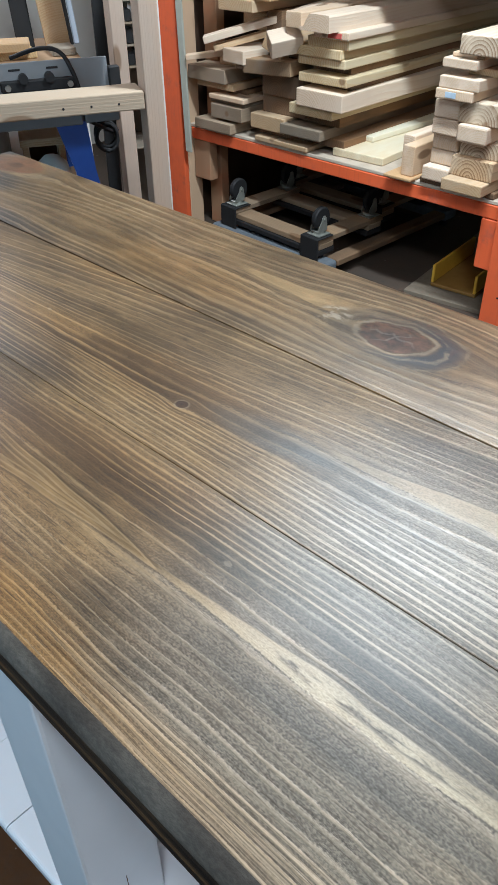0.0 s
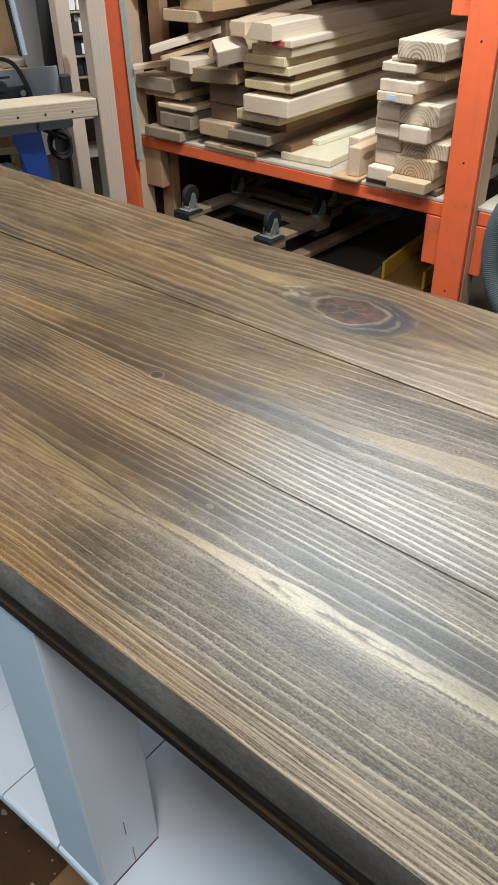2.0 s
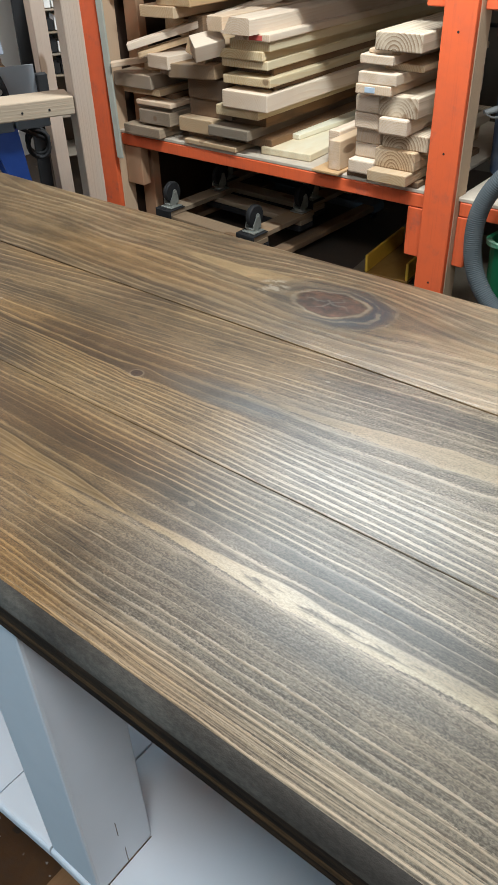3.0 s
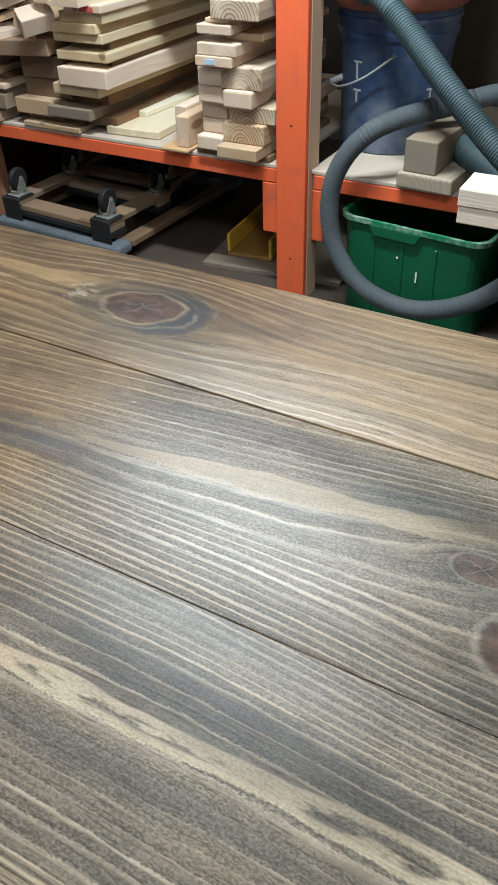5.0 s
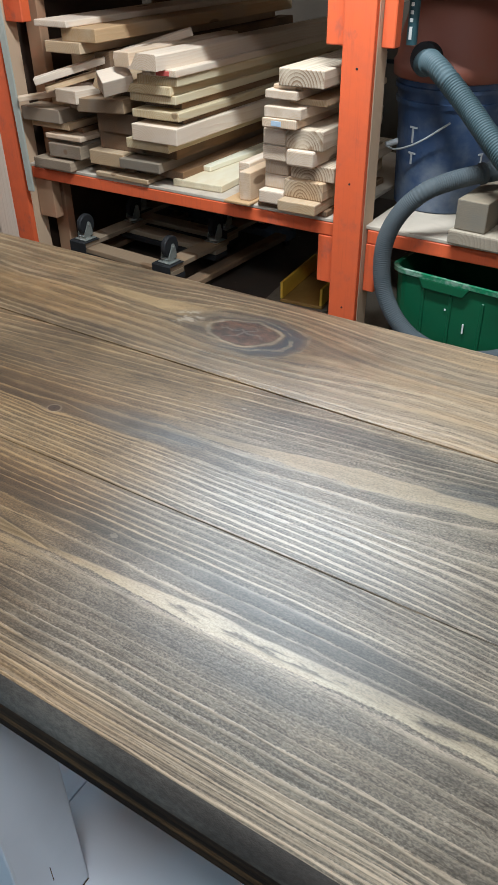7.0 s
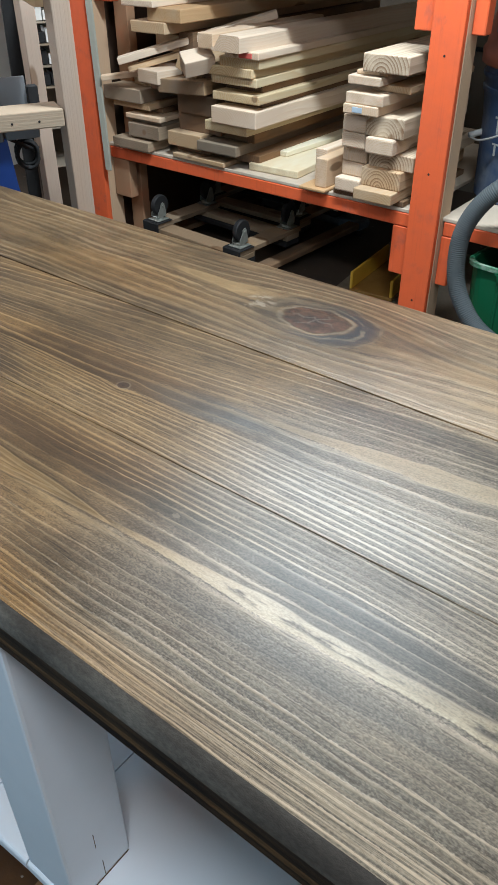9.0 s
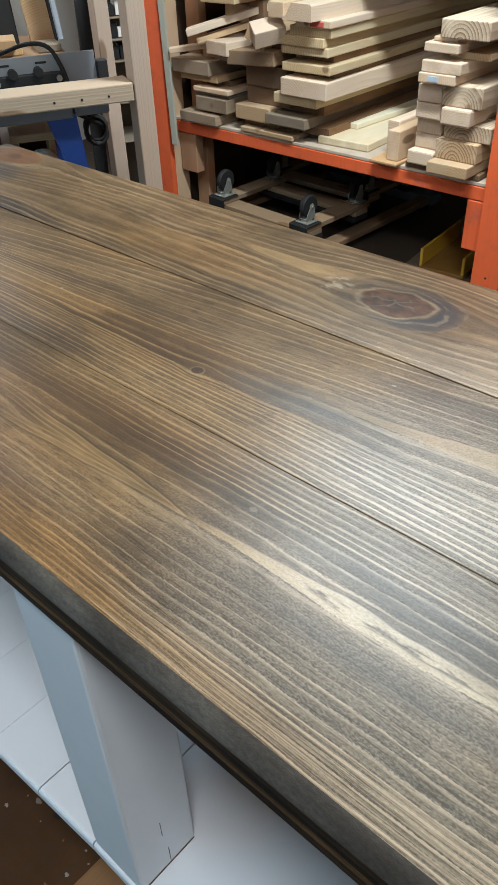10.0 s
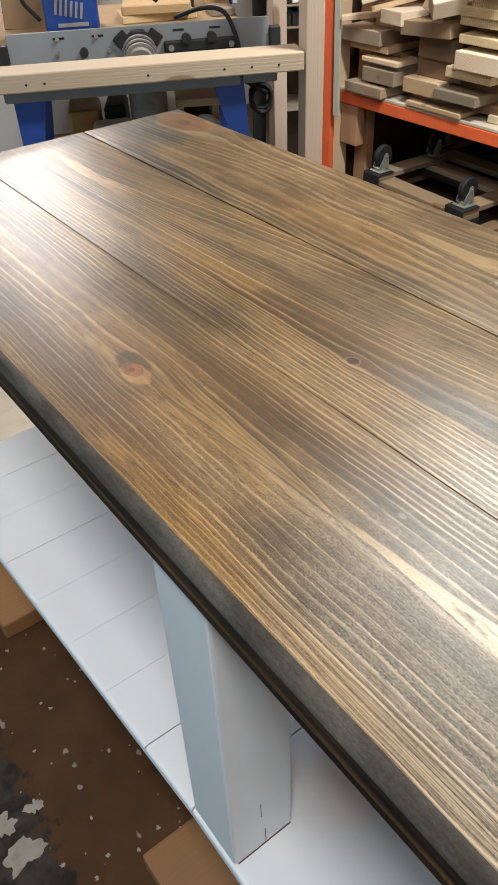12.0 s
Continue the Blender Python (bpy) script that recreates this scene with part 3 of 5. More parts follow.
M_DIRTYBLOCK = lumber("dusty_tan_timber", (0.46, 0.40, 0.31), (0.27, 0.21, 0.15), (0.34, 0.29, 0.22), rings=0.4, rate=90.0)
M_DUSTY = plain("dusty_pale_board", (0.54, 0.46, 0.365), 0.85, 0.0, (0.38, 0.31, 0.24), 22.0, 0.3, 0.001, 0.2)
M_BLACK = plain("black_rubber", (0.010, 0.010, 0.011), 0.70, 0.0, (0.022, 0.022, 0.022), 40.0)
M_GREY = plain("grey_powder_coat", (0.40, 0.41, 0.41), 0.45, 0.0, (0.33, 0.33, 0.33), 24.0, 0.1, 0.0004)
M_PANEL = plain("dark_brown_panel", (0.085, 0.048, 0.030), 0.8, 0.0, (0.05, 0.03, 0.02), 9.0)
M_NAVY = plain("dark_navy_fabric", (0.012, 0.018, 0.030), 0.8, 0.0, (0.02, 0.026, 0.04), 40.0, 0.4, 0.001, 0.2)
M_TEAL = plain("dark_teal_plastic", (0.030, 0.075, 0.085), 0.45, 0.0, (0.02, 0.05, 0.06), 30.0)
M_FENCE = plain("dusty_grey_metal", (0.21, 0.222, 0.235), 0.6, 0.0, (0.20, 0.20, 0.20), 18.0, 0.15, 0.0005, 0.3, 0.6)
M_PORT = plain("grimy_grey_plastic", (0.22, 0.205, 0.185), 0.6, 0.0, (0.09, 0.08, 0.07), 30.0, 0.15, 0.0005, 0.3, 0.8)
M_ZINC = plain("dull_grey_zinc", (0.36, 0.37, 0.33), 0.50, 0.6, (0.16, 0.16, 0.15), 40.0)
M_STEEL = plain("zinc_plated_steel", (0.55, 0.55, 0.53), 0.35, 1.0, (0.35, 0.34, 0.32), 40.0, 0.1, 0.0004, 0.5)
M_YELLOW = plain("yellow_plastic", (0.72, 0.44, 0.050), 0.45, 0.0, (0.58, 0.33, 0.035), 30.0)
M_PAD = plain("blue_grey_carpet_pad", (0.145, 0.165, 0.185), 0.9, 0.0, (0.075, 0.09, 0.105), 60.0, 0.6, 0.003, 0.2)
M_CHIP = plain("particle_board", (0.21, 0.17, 0.125), 0.85, 0.0, (0.14, 0.11, 0.08), 90.0, 0.3, 0.001, 0.25)
M_PAPER = plain("crumpled_white_paper", (0.72, 0.70, 0.66), 0.8, 0.0, (0.58, 0.56, 0.52), 25.0)
M_GREENMETAL = plain("pale_green_strip", (0.40, 0.41, 0.35), 0.5, 0.0, (0.32, 0.32, 0.27), 25.0)
M_AMBER = plain("dull_yellow_brown_plastic", (0.33, 0.18, 0.045), 0.55, 0.0, (0.20, 0.10, 0.03), 26.0)
M_STRIP = plain("pale_blue_metal", (0.40, 0.45, 0.52), 0.45, 0.0, (0.30, 0.34, 0.40), 25.0)
M_BROWNBOX = plain("brown_cardboard", (0.36, 0.235, 0.135), 0.85, 0.0, (0.27, 0.17, 0.095), 12.0)
M_INK = plain("red_end_paint", (0.55, 0.10, 0.08), 0.7)
M_STAMP = plain("blue_ink_stamp", (0.40, 0.49, 0.58), 0.7)
M_TAR = plain("light_paint_splash", (0.31, 0.27, 0.23), 0.7, 0.0, (0.11, 0.09, 0.07), 40.0)
# front edge colours hold dark stain and the shade of the side facing away
M_EDGE = streaked_edge("dark_stain_and_shade_edge", (0.034, 0.029, 0.024), (0.100, 0.092, 0.078), 40.0)
M_EDGEFACE = streaked_edge("black_brown_shaded_face", (0.010, 0.008, 0.007), (0.055, 0.034, 0.018))
M_EDGELOW = streaked_edge("worn_brown_lower_edge", (0.045, 0.026, 0.013), (0.170, 0.095, 0.042))


# ---- mesh helpers ----
def box(bm, x0, x1, y0, y1, z0, z1, bevel=0.0, seg=1, m=None):
    made = bmesh.ops.create_cube(bm, size=1.0, matrix=Matrix.Translation(((x0 + x1) / 2, (y0 + y1) / 2, (z0 + z1) / 2)) @ Matrix.Diagonal((x1 - x0, y1 - y0, z1 - z0, 1)))
    verts = made["verts"]
    if bevel:
        edges = list({e for v in verts for e in v.link_edges})
        out = bmesh.ops.bevel(bm, geom=edges, offset=bevel, segments=seg, profile=0.5, affect="EDGES")
        verts = list({v for f in out["faces"] for v in f.verts} | {v for v in verts if v.is_valid})
    if m is not None:
        bmesh.ops.transform(bm, matrix=m, verts=verts)
    return bm


def rod(bm, p0, p1, r0, r1=None, seg=14):
    p0, p1 = Vector(p0), Vector(p1)
    axis = p1 - p0
    turn = axis.to_track_quat("Z", "Y").to_matrix().to_4x4()
    bmesh.ops.create_cone(bm, cap_ends=True, segments=seg, radius1=r0, radius2=r0 if r1 is None else r1, depth=axis.length,
                          matrix=Matrix.Translation((p0 + p1) / 2) @ turn)
    return bm


def lathe(bm, profile, seg=32, middle=(0, 0, 0), squash=1.0):
    rings = []
    for r, z in profile:
        rings.append([bm.verts.new((middle[0] + r * math.cos(2 * math.pi * i / seg), middle[1] + squash * r * math.sin(2 * math.pi * i / seg), middle[2] + z)) for i in range(seg)])
    for a, b in zip(rings, rings[1:]):
        for i in range(seg):
            bm.faces.new((a[i], a[(i + 1) % seg], b[(i + 1) % seg], b[i]))
    bm.faces.new(rings[0][::-1])
    bm.faces.new(rings[-1])
    return bm


def smooth_path(points, steps):
    """Points of a smooth curve through the given ones."""
    p = [Vector(q) for q in points]
    p = [2 * p[0] - p[1], *p, 2 * p[-1] - p[-2]]
    out = []
    for i in range(1, len(p) - 2):
        for k in range(steps):
            t = k / steps
            a, b, c, d = p[i - 1:i + 3]
            out.append(0.5 * (2 * b + (c - a) * t + (2 * a - 5 * b + 4 * c - d) * t * t + (3 * b - a - 3 * c + d) * t ** 3))
    return out + [p[-2]]


def even_path(points, gap):
    fine, out, left = smooth_path(points, 60), [], 0.0
    out.append(fine[0])
    for a, b in zip(fine, fine[1:]):
        left += (b - a).length
        if left >= gap:
            out.append(b)
            left = 0.0
    return out


def tube(bm, path, radius, seg=14):
    """A tube along a path; radius is a number or a function of the ring's index."""
    rings, side = [], None
    for i, p in enumerate(path):
        way = (path[min(i + 1, len(path) - 1)] - path[max(i - 1, 0)]).normalized()
        side = (side - way * side.dot(way)).normalized() if side else way.orthogonal().normalized()
        up = way.cross(side)
        r = radius(i) if callable(radius) else radius
        rings.append([bm.verts.new(p + r * (math.cos(2 * math.pi * k / seg) * side + math.sin(2 * math.pi * k / seg) * up)) for k in range(seg)])
    for a, b in zip(rings, rings[1:]):
        for k in range(seg):
            bm.faces.new((a[k], a[(k + 1) % seg], b[(k + 1) % seg], b[k]))
    bm.faces.new(rings[0][::-1])
    bm.faces.new(rings[-1])
    return bm


def mesh_of(name, bm, material, smooth=False):
    bmesh.ops.recalc_face_normals(bm, faces=bm.faces[:])
    me = bpy.data.meshes.new(name)
    bm.to_mesh(me)
    bm.free()
    me.materials.append(material)
    if smooth:
        for p in me.polygons:
            p.use_smooth = True
    return me


def part(name, bm, material, parent, label="", smooth=False):
    ob = new(name, mesh_of(name, bm, material, smooth))
    ob.parent = parent
    return tagged(ob, label)


def thing(name, label, category, where=(0, 0, 0), turn=0.0, group="", kind=""):
    ob = new(name)
    ob.location, ob.rotation_euler = where, (0, 0, radians(turn))
    ob.empty_display_size = 0.1
    return tagged(ob, label, category, group, kind)


def solo(name, bm, material, label, category, group="", kind="", where=(0, 0, 0), turn=(0, 0, 0), smooth=False):
    ob = new(name, mesh_of(name, bm, material, smooth))
    ob.matrix_basis = pose(*where, *turn)
    return tagged(ob, label, category, group, kind)


def B():
    return bmesh.new()


# ---- structure ----
X0, X1, Y0, Y1, H = -3.4, 2.2, -2.6, 3.3, 2.5
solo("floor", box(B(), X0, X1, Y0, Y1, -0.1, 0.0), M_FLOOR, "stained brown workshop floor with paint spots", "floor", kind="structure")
solo("ceiling", box(B(), X0, X1, Y0, Y1, H, H + 0.1), M_WALL, "plain pale workshop ceiling", "ceiling", kind="structure")
solo("wall_north", box(B(), X0, X1, Y1, Y1 + 0.1, 0, H), M_DARKWALL, "dark panelled wall behind the shelving", "wall", kind="structure")
solo("wall_west", box(B(), X0 - 0.1, X0, Y0, Y1, 0, H), M_WALL, "off-white painted workshop wall", "wall", kind="structure")
solo("wall_south", box(B(), X0, X1, Y0 - 0.1, Y0, 0, H), M_WALL, "off-white painted workshop wall", "wall", kind="structure")
solo("wall_east", box(B(), X1, X1 + 0.1, Y0, Y1, 0, H), M_WALL, "off-white painted workshop wall", "wall", kind="structure")


# ---- the table ----
TOP, XL, XR = 0.76, -1.165, 0.45


def table_board(bm, y0, y1, front, back):
    """A board of the top, rounded over along its outer edges."""
    prof = []
    z1, z0 = TOP, TOP - 0.038

    def corner(cy, cz, a0, r, k=8):
        return [(cy + r * math.cos(radians(a0 + 90 * i / k)), cz + r * math.sin(radians(a0 + 90 * i / k))) for i in range(k + 1)]
    rf, rb = (0.013 if front else 0.0009), (0.008 if back else 0.0009)
    prof += corner(y1 - rb, z1 - rb, 0, rb) + corner(y0 + rf, z1 - rf, 90, rf)
    rl = min(rf, 0.005)
    if front:
        prof += [(y0, z0 + 0.017), (y0, z0 + 0.011)]
    prof += corner(y0 + rl, z0 + rl, 180, rl) + corner(y1 - min(rb, 0.005), z0 + min(rb, 0.005), 270, min(rb, 0.005))
    xs = [XL, XL + 0.004, XL + 0.011] + [XL + 0.011 + (XR - XL - 0.022) * i / 24 for i in range(1, 24)] + [XR - 0.011, XR - 0.004, XR]
    drop = [0.009, 0.003, 0.0] + [0.0] * 23 + [0.0, 0.003, 0.009]
    rings = []
    for x, d in zip(xs, drop):
        rings.append([bm.verts.new((x, y, min(z, z1 - d))) for y, z in prof])
    m = len(prof)
    for a, b in zip(rings, rings[1:]):
        for i in range(m):
            bm.faces.new((a[i], a[(i + 1) % m], b[(i + 1) % m], b[i]))
    bm.faces.new(rings[0][::-1]), bm.faces.new(rings[-1])
    return bm


table = thing("console_table", "farmhouse console table with dark stained plank top and white painted base", "table")
for i, (y0, y1) in enumerate(((0.0, 0.18375), (0.18425, 0.3670), (0.3688, 0.551))):
    ob = part("top_board", table_board(B(), y0, y1, i == 0, i == 2), M_TOP, table, "dark stained pine plank with pale grain lines", smooth=True)
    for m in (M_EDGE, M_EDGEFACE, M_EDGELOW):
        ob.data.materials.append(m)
    # faces turned to the front take the shaded edge colours by slope and height
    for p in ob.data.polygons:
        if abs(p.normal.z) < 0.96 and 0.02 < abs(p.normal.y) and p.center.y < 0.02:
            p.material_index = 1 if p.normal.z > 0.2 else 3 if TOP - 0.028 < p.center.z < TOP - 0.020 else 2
DECK = 0.333


def shelf_slab(x0, x1):
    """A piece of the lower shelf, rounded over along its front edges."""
    bm = box(B(), x0, x1, 0.0, 0.54, DECK - 0.020, DECK)
    rims = [e for e in bm.edges if all(v.co.y < 0.001 for v in e.verts) and abs(e.verts[0].co.x - e.verts[1].co.x) > 0.01]
    bmesh.ops.bevel(bm, geom=rims, offset=0.0055, segments=4, profile=0.5, affect="EDGES")
    return bm


for x, y in ((-0.352, 0.003), (-0.352, 0.464), (-1.05, 0.464), (0.36, 0.003), (0.36, 0.464)):
    leg = part("leg", box(B(), x, x + 0.072, y, y + 0.072, DECK + 0.0002, TOP - 0.0385, 0.003, 2), M_WHITE, table)
    inset = 0.075 if y < 0.1 else -0.02
    part("foot", box(B(), x, x + 0.072, y + inset, y + inset + 0.072, 0.0385, DECK - 0.0585, 0.003, 2), M_WHITE, table)
    if (x, y) == (-0.352, 0.003):
        for v, z0, z1 in ((0.038, DECK + 0.003, DECK + 0.030), (0.034, DECK + 0.060, DECK + 0.084)):
            part("joint_gap", box(B(), x + 0.0715, x + 0.0723, y + v, y + v + 0.0007, z0, z1), M_EDGELOW, leg, "open glue joint in the paint")
        part("base_gap", box(B(), x + 0.0718, x + 0.0727, y + 0.004, y + 0.070, DECK + 0.0002, DECK + 0.0011), M_EDGELOW, leg, "thin crack where the leg meets the shelf")
part("back_rail", box(B(), -1.02, 0.355, 0.50, 0.53, 0.63, TOP - 0.039, 0.003), M_WHITE, table)
for x in (-0.70, 0.03):
    part("cross_rail", box(B(), x, x + 0.038, 0.03, 0.498, 0.655, TOP - 0.039, 0.003), M_WHITE, table)
for k in range(8):
    x = -1.068 + 0.0895 * k
    gap = 0.0018 if k == 7 else 0.0016 if k == 6 else 0.0011 if k in (0, 2) else 0.0004
    bm = shelf_slab(x + 0.0001, x + 0.0895 - gap)
    for v in bm.verts:
        v.co.y += 0.042 * (v.co.x + 0.352)
    part("shelf_plank", bm, M_WHITE, table)
part("shelf_panel", shelf_slab(-0.3518, 0.45), M_WHITE, table)
for y in (0.08, 0.47):
    part("shelf_bearer", box(B(), -1.06, 0.44, y, y + 0.04, DECK - 0.058, DECK - 0.0205, 0.002), M_WHITE, table)
for x0, x1 in ((-0.474, -0.20), (0.25, 0.50), (-1.15, -0.958)):
    solo("support_board", box(B(), 0, x1 - x0, -0.032, 0.56, 0.0, 0.038, 0.004, 2), M_ROUGHPINE, "orange-brown pine board under the legs of the white table", "board", "boards under the table", where=(x0, 0, 0))

# ---- orange shelving ----
rack = thing("shelving_rack", "home-made orange painted timber rack loaded with lumber", "shelf")
RAIL, SH = 0.374, 0.386


def post(x):
    part("post", box(B(), x, x + 0.089, 1.81, 1.832, 0, 2.3, 0.004, 2), M_ORANGE, rack, "orange painted post")
    part("post_backing", box(B(), x + 0.002, x + 0.0885, 1.8325, 1.90, 0, 2.3, 0.003), M_BACKING, rack, "bare pine backing of the post")


post(-0.899), post(-2.262), post(0.55)
for x0, x1 in ((-2.17, -0.914), (-0.806, 0.545)):
    part("front_rail", box(B(), x0, x1, 1.852, 1.90, RAIL - 0.040, RAIL, 0.003), M_ORANGE, rack)
    part("back_rail", box(B(), x0, x1, 2.62, 2.66, RAIL - 0.089, RAIL, 0.003), M_ORANGE, rack)
    part("shelf_board", box(B(), x0 - 0.01, x1 + 0.01, 1.853, 2.66, RAIL + 0.0005, SH, 0.002), M_DUSTY, rack, "dusty particle board shelf")
    part("upper_rail", box(B(), x0, x1, 1.852, 1.90, 1.045, 1.085, 0.003), M_ORANGE, rack)
    part("upper_board", box(B(), x0 - 0.01, x1 + 0.01, 1.853, 2.66, 1.0855, 1.0985, 0.002), M_CHIP, rack)
for x0, x1 in ((-0.966, -0.899), (-0.808, -0.772)):
    part("cleat", box(B(), x0, x1, 1.852, 1.89, 0.185, RAIL - 0.041, 0.003), M_ORANGE, rack)
for x0, x1 in ((-0.966, -0.899), (-0.808, -0.772), (-2.172, -2.09)):
    part("cleat", box(B(), x0, x1, 1.849, 1.89, 0.846, 1.044, 0.003), M_ORANGE, rack)
part("side_cleat", box(B(), -2.17, -2.085, 1.86, 1.90, 0.19, RAIL - 0.041, 0.003), M_OVERSPRAY, rack, "brown cleat with orange overspray")
for z in (0.135, 0.508, 0.80):
    part("nail_head", rod(B(), (-0.853, 1.8095, z), (-0.853, 1.812, z), 0.0032, seg=10), M_BLACK, rack)
part("side_panel", box(B(), -2.255, -2.24, 1.905, 2.66, 0, 2.3, 0.002), M_PANEL, rack, "dark brown side panel")
part("brace", box(B(), -0.03, 0.03, 0, 0.03, 0, 0.62, 0.002, m=pose(-2.06, 2.56, 0.0, 0, 38, 0)), M_OLD, rack, "diagonal brown brace")
part("rear_post", box(B(), -2.165, -2.10, 1.93, 1.97, 0, 2.3, 0.003), M_OVERSPRAY, rack, "bare pine post with orange overspray")
for x in (-2.2, -0.9, 0.5):
    part("rear_post", box(B(), x, x + 0.087, 2.665, 2.70, 0, 2.3, 0.003), M_OLD, rack)
part("metal_strip", box(B(), 0, 0.030, 0, 0.008, 0, 1.6, 0.002, m=pose(-2.150, 1.80, 0.30, 0, -1.2, 0)), M_GREENMETAL, rack, "pale green metal strip on the post")


# ---- lumber ----
LEAN = random.Random(7)


def stick(x0, x1, yf, z0, z1, length=1.25, mat=None, turn=(0, 0, 0), label="", bevel=0.003, name="lumber_board"):
    w, t = x1 - x0, z1 - z0
    bm = box(B(), 0, w, 0, length, 0, t, min(bevel, t * 0.3), 2)
    if turn == (0, 0, 0):
        turn = (0, 0, LEAN.uniform(-0.8, 0.8))
    return solo(name, bm, mat or M_PINE, label or "rough sawn pine board in a stack on the rack", "board", "stacked lumber", where=(x0, yf, z0), turn=turn)


# brown boards; those set back carry the shade of the gaps in their colour
OLD = "dark brown board in a stack on the rack"
WHT = "freshly planed pale board in the stack beside the post"
# stack beside the rack's far post
stick(-2.12, -1.94, 1.825, 0.388, 0.421, mat=M_DIRTY, label="wide board with a grimy end in the stack")
stick(-2.03, -1.89, 1.90, 0.421, 0.430, mat=M_PINE)
stick(-2.05, -1.90, 1.84, 0.430, 0.476, mat=M_DIRTY, label="wide board with a grimy end in the stack")
stick(-2.07, -1.90, 1.86, 0.476, 0.489, mat=M_GREYWOOD, label="thin grey board in a stack on the rack")
stick(-2.057, -1.89, 1.84, 0.491, 0.507, mat=M_WHITEWOOD, label="thin pale board in a stack on the rack")
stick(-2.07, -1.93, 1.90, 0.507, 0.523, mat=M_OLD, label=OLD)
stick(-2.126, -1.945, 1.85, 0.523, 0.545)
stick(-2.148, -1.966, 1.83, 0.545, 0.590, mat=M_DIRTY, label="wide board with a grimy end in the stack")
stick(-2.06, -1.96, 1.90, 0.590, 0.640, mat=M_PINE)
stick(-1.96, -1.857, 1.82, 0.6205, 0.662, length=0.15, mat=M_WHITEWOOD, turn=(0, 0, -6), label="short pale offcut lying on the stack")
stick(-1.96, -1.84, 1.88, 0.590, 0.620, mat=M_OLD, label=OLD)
stick(-1.842, -1.61, 1.845, 0.387, 0.403, mat=M_PINE)
stick(-1.866, -1.713, 1.85, 0.425, 0.472)
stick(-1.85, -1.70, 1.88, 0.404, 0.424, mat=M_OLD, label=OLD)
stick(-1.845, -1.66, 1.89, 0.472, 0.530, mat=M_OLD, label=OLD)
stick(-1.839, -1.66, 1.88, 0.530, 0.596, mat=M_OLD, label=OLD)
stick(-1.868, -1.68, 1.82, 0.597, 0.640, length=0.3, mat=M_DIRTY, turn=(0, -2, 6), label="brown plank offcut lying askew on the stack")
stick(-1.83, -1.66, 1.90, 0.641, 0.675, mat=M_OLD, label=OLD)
stick(-2.03, -1.98, 1.81, 0.672, 0.694, length=0.55, mat=M_WHITEWOOD, turn=(14, 0, -48), label="long thin pale stick leaning across the stack")
stick(-2.01, -1.97, 1.83, 0.648, 0.666, length=0.5, mat=M_PINE, turn=(13, 0, -44), label="thin pine stick leaning across the stack")
stick(-2.125, -2.095, 1.81, 0.610, 0.628, length=0.5, mat=M_WHITEWOOD, turn=(6, 0, -50), label="thin pale stick poking past the post")
stick(-1.745, -1.685, 1.80, 0.690, 0.745, length=0.10, mat=M_WHITEWOOD, turn=(10, 28, -30), label="short pale offcut tipped over on the stack")
stick(-1.815, -1.73, 1.85, 0.676, 0.725, length=0.4, mat=M_PINE, turn=(0, 24, 8), label="tilted pine offcut on the stack")
stick(-1.99, -1.87, 1.95, 0.700, 0.752, mat=M_PINE)
stick(-1.985, -1.835, 1.83, 0.768, 0.802, mat=M_PINE)
stick(-1.915, -1.77, 1.84, 0.8025, 0.843, mat=M_PINE)
stick(-2.005, -1.865, 1.815, 0.8435, 0.863, mat=M_WHITEWOOD, label="thin pale board on top of the stack")
stick(-1.865, -1.80, 1.93, 0.700, 0.768, mat=M_OLD, label=OLD)
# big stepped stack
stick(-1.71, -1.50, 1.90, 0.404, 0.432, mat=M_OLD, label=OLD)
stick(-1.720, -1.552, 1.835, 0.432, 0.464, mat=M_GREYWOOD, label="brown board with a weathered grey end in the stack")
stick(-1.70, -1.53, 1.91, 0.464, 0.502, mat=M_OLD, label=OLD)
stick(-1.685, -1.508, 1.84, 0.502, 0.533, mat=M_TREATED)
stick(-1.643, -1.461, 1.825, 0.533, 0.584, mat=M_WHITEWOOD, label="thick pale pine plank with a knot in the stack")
# filler board, dark brown for the shaded recess
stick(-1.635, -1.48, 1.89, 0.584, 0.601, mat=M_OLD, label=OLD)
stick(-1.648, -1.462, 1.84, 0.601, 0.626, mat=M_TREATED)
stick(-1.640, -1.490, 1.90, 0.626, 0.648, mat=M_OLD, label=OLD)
stick(-1.655, -1.474, 1.845, 0.6485, 0.674, mat=M_TREATED)
stick(-1.660, -1.485, 1.835, 0.674, 0.701, mat=M_TREATED)
stick(-1.620, -1.463, 1.845, 0.701, 0.729, mat=M_TREATED)
red = stick(-1.585, -1.455, 1.83, 0.729, 0.750, mat=M_WHITEWOOD, label="pale board with a red painted end in the stack")
part("end_mark", box(B(), 0.055, 0.105, -0.002, 0.006, 0.003, 0.017, 0.001), M_INK, red, "red paint mark")
bm = B()
ends = []
for yy in (0.0, 1.25):
    ends.append([bm.verts.new((xx, yy, zz)) for xx, zz in ((0.0, 0.0), (0.112, 0.0), (0.112, 0.040), (0.108, 0.045), (0.036, 0.045), (0.012, 0.010), (0.0, 0.008))])
for i in range(7):
    bm.faces.new((ends[0][i], ends[0][(i + 1) % 7], ends[1][(i + 1) % 7], ends[1][i]))
bm.faces.new(ends[0][::-1]), bm.faces.new(ends[1])
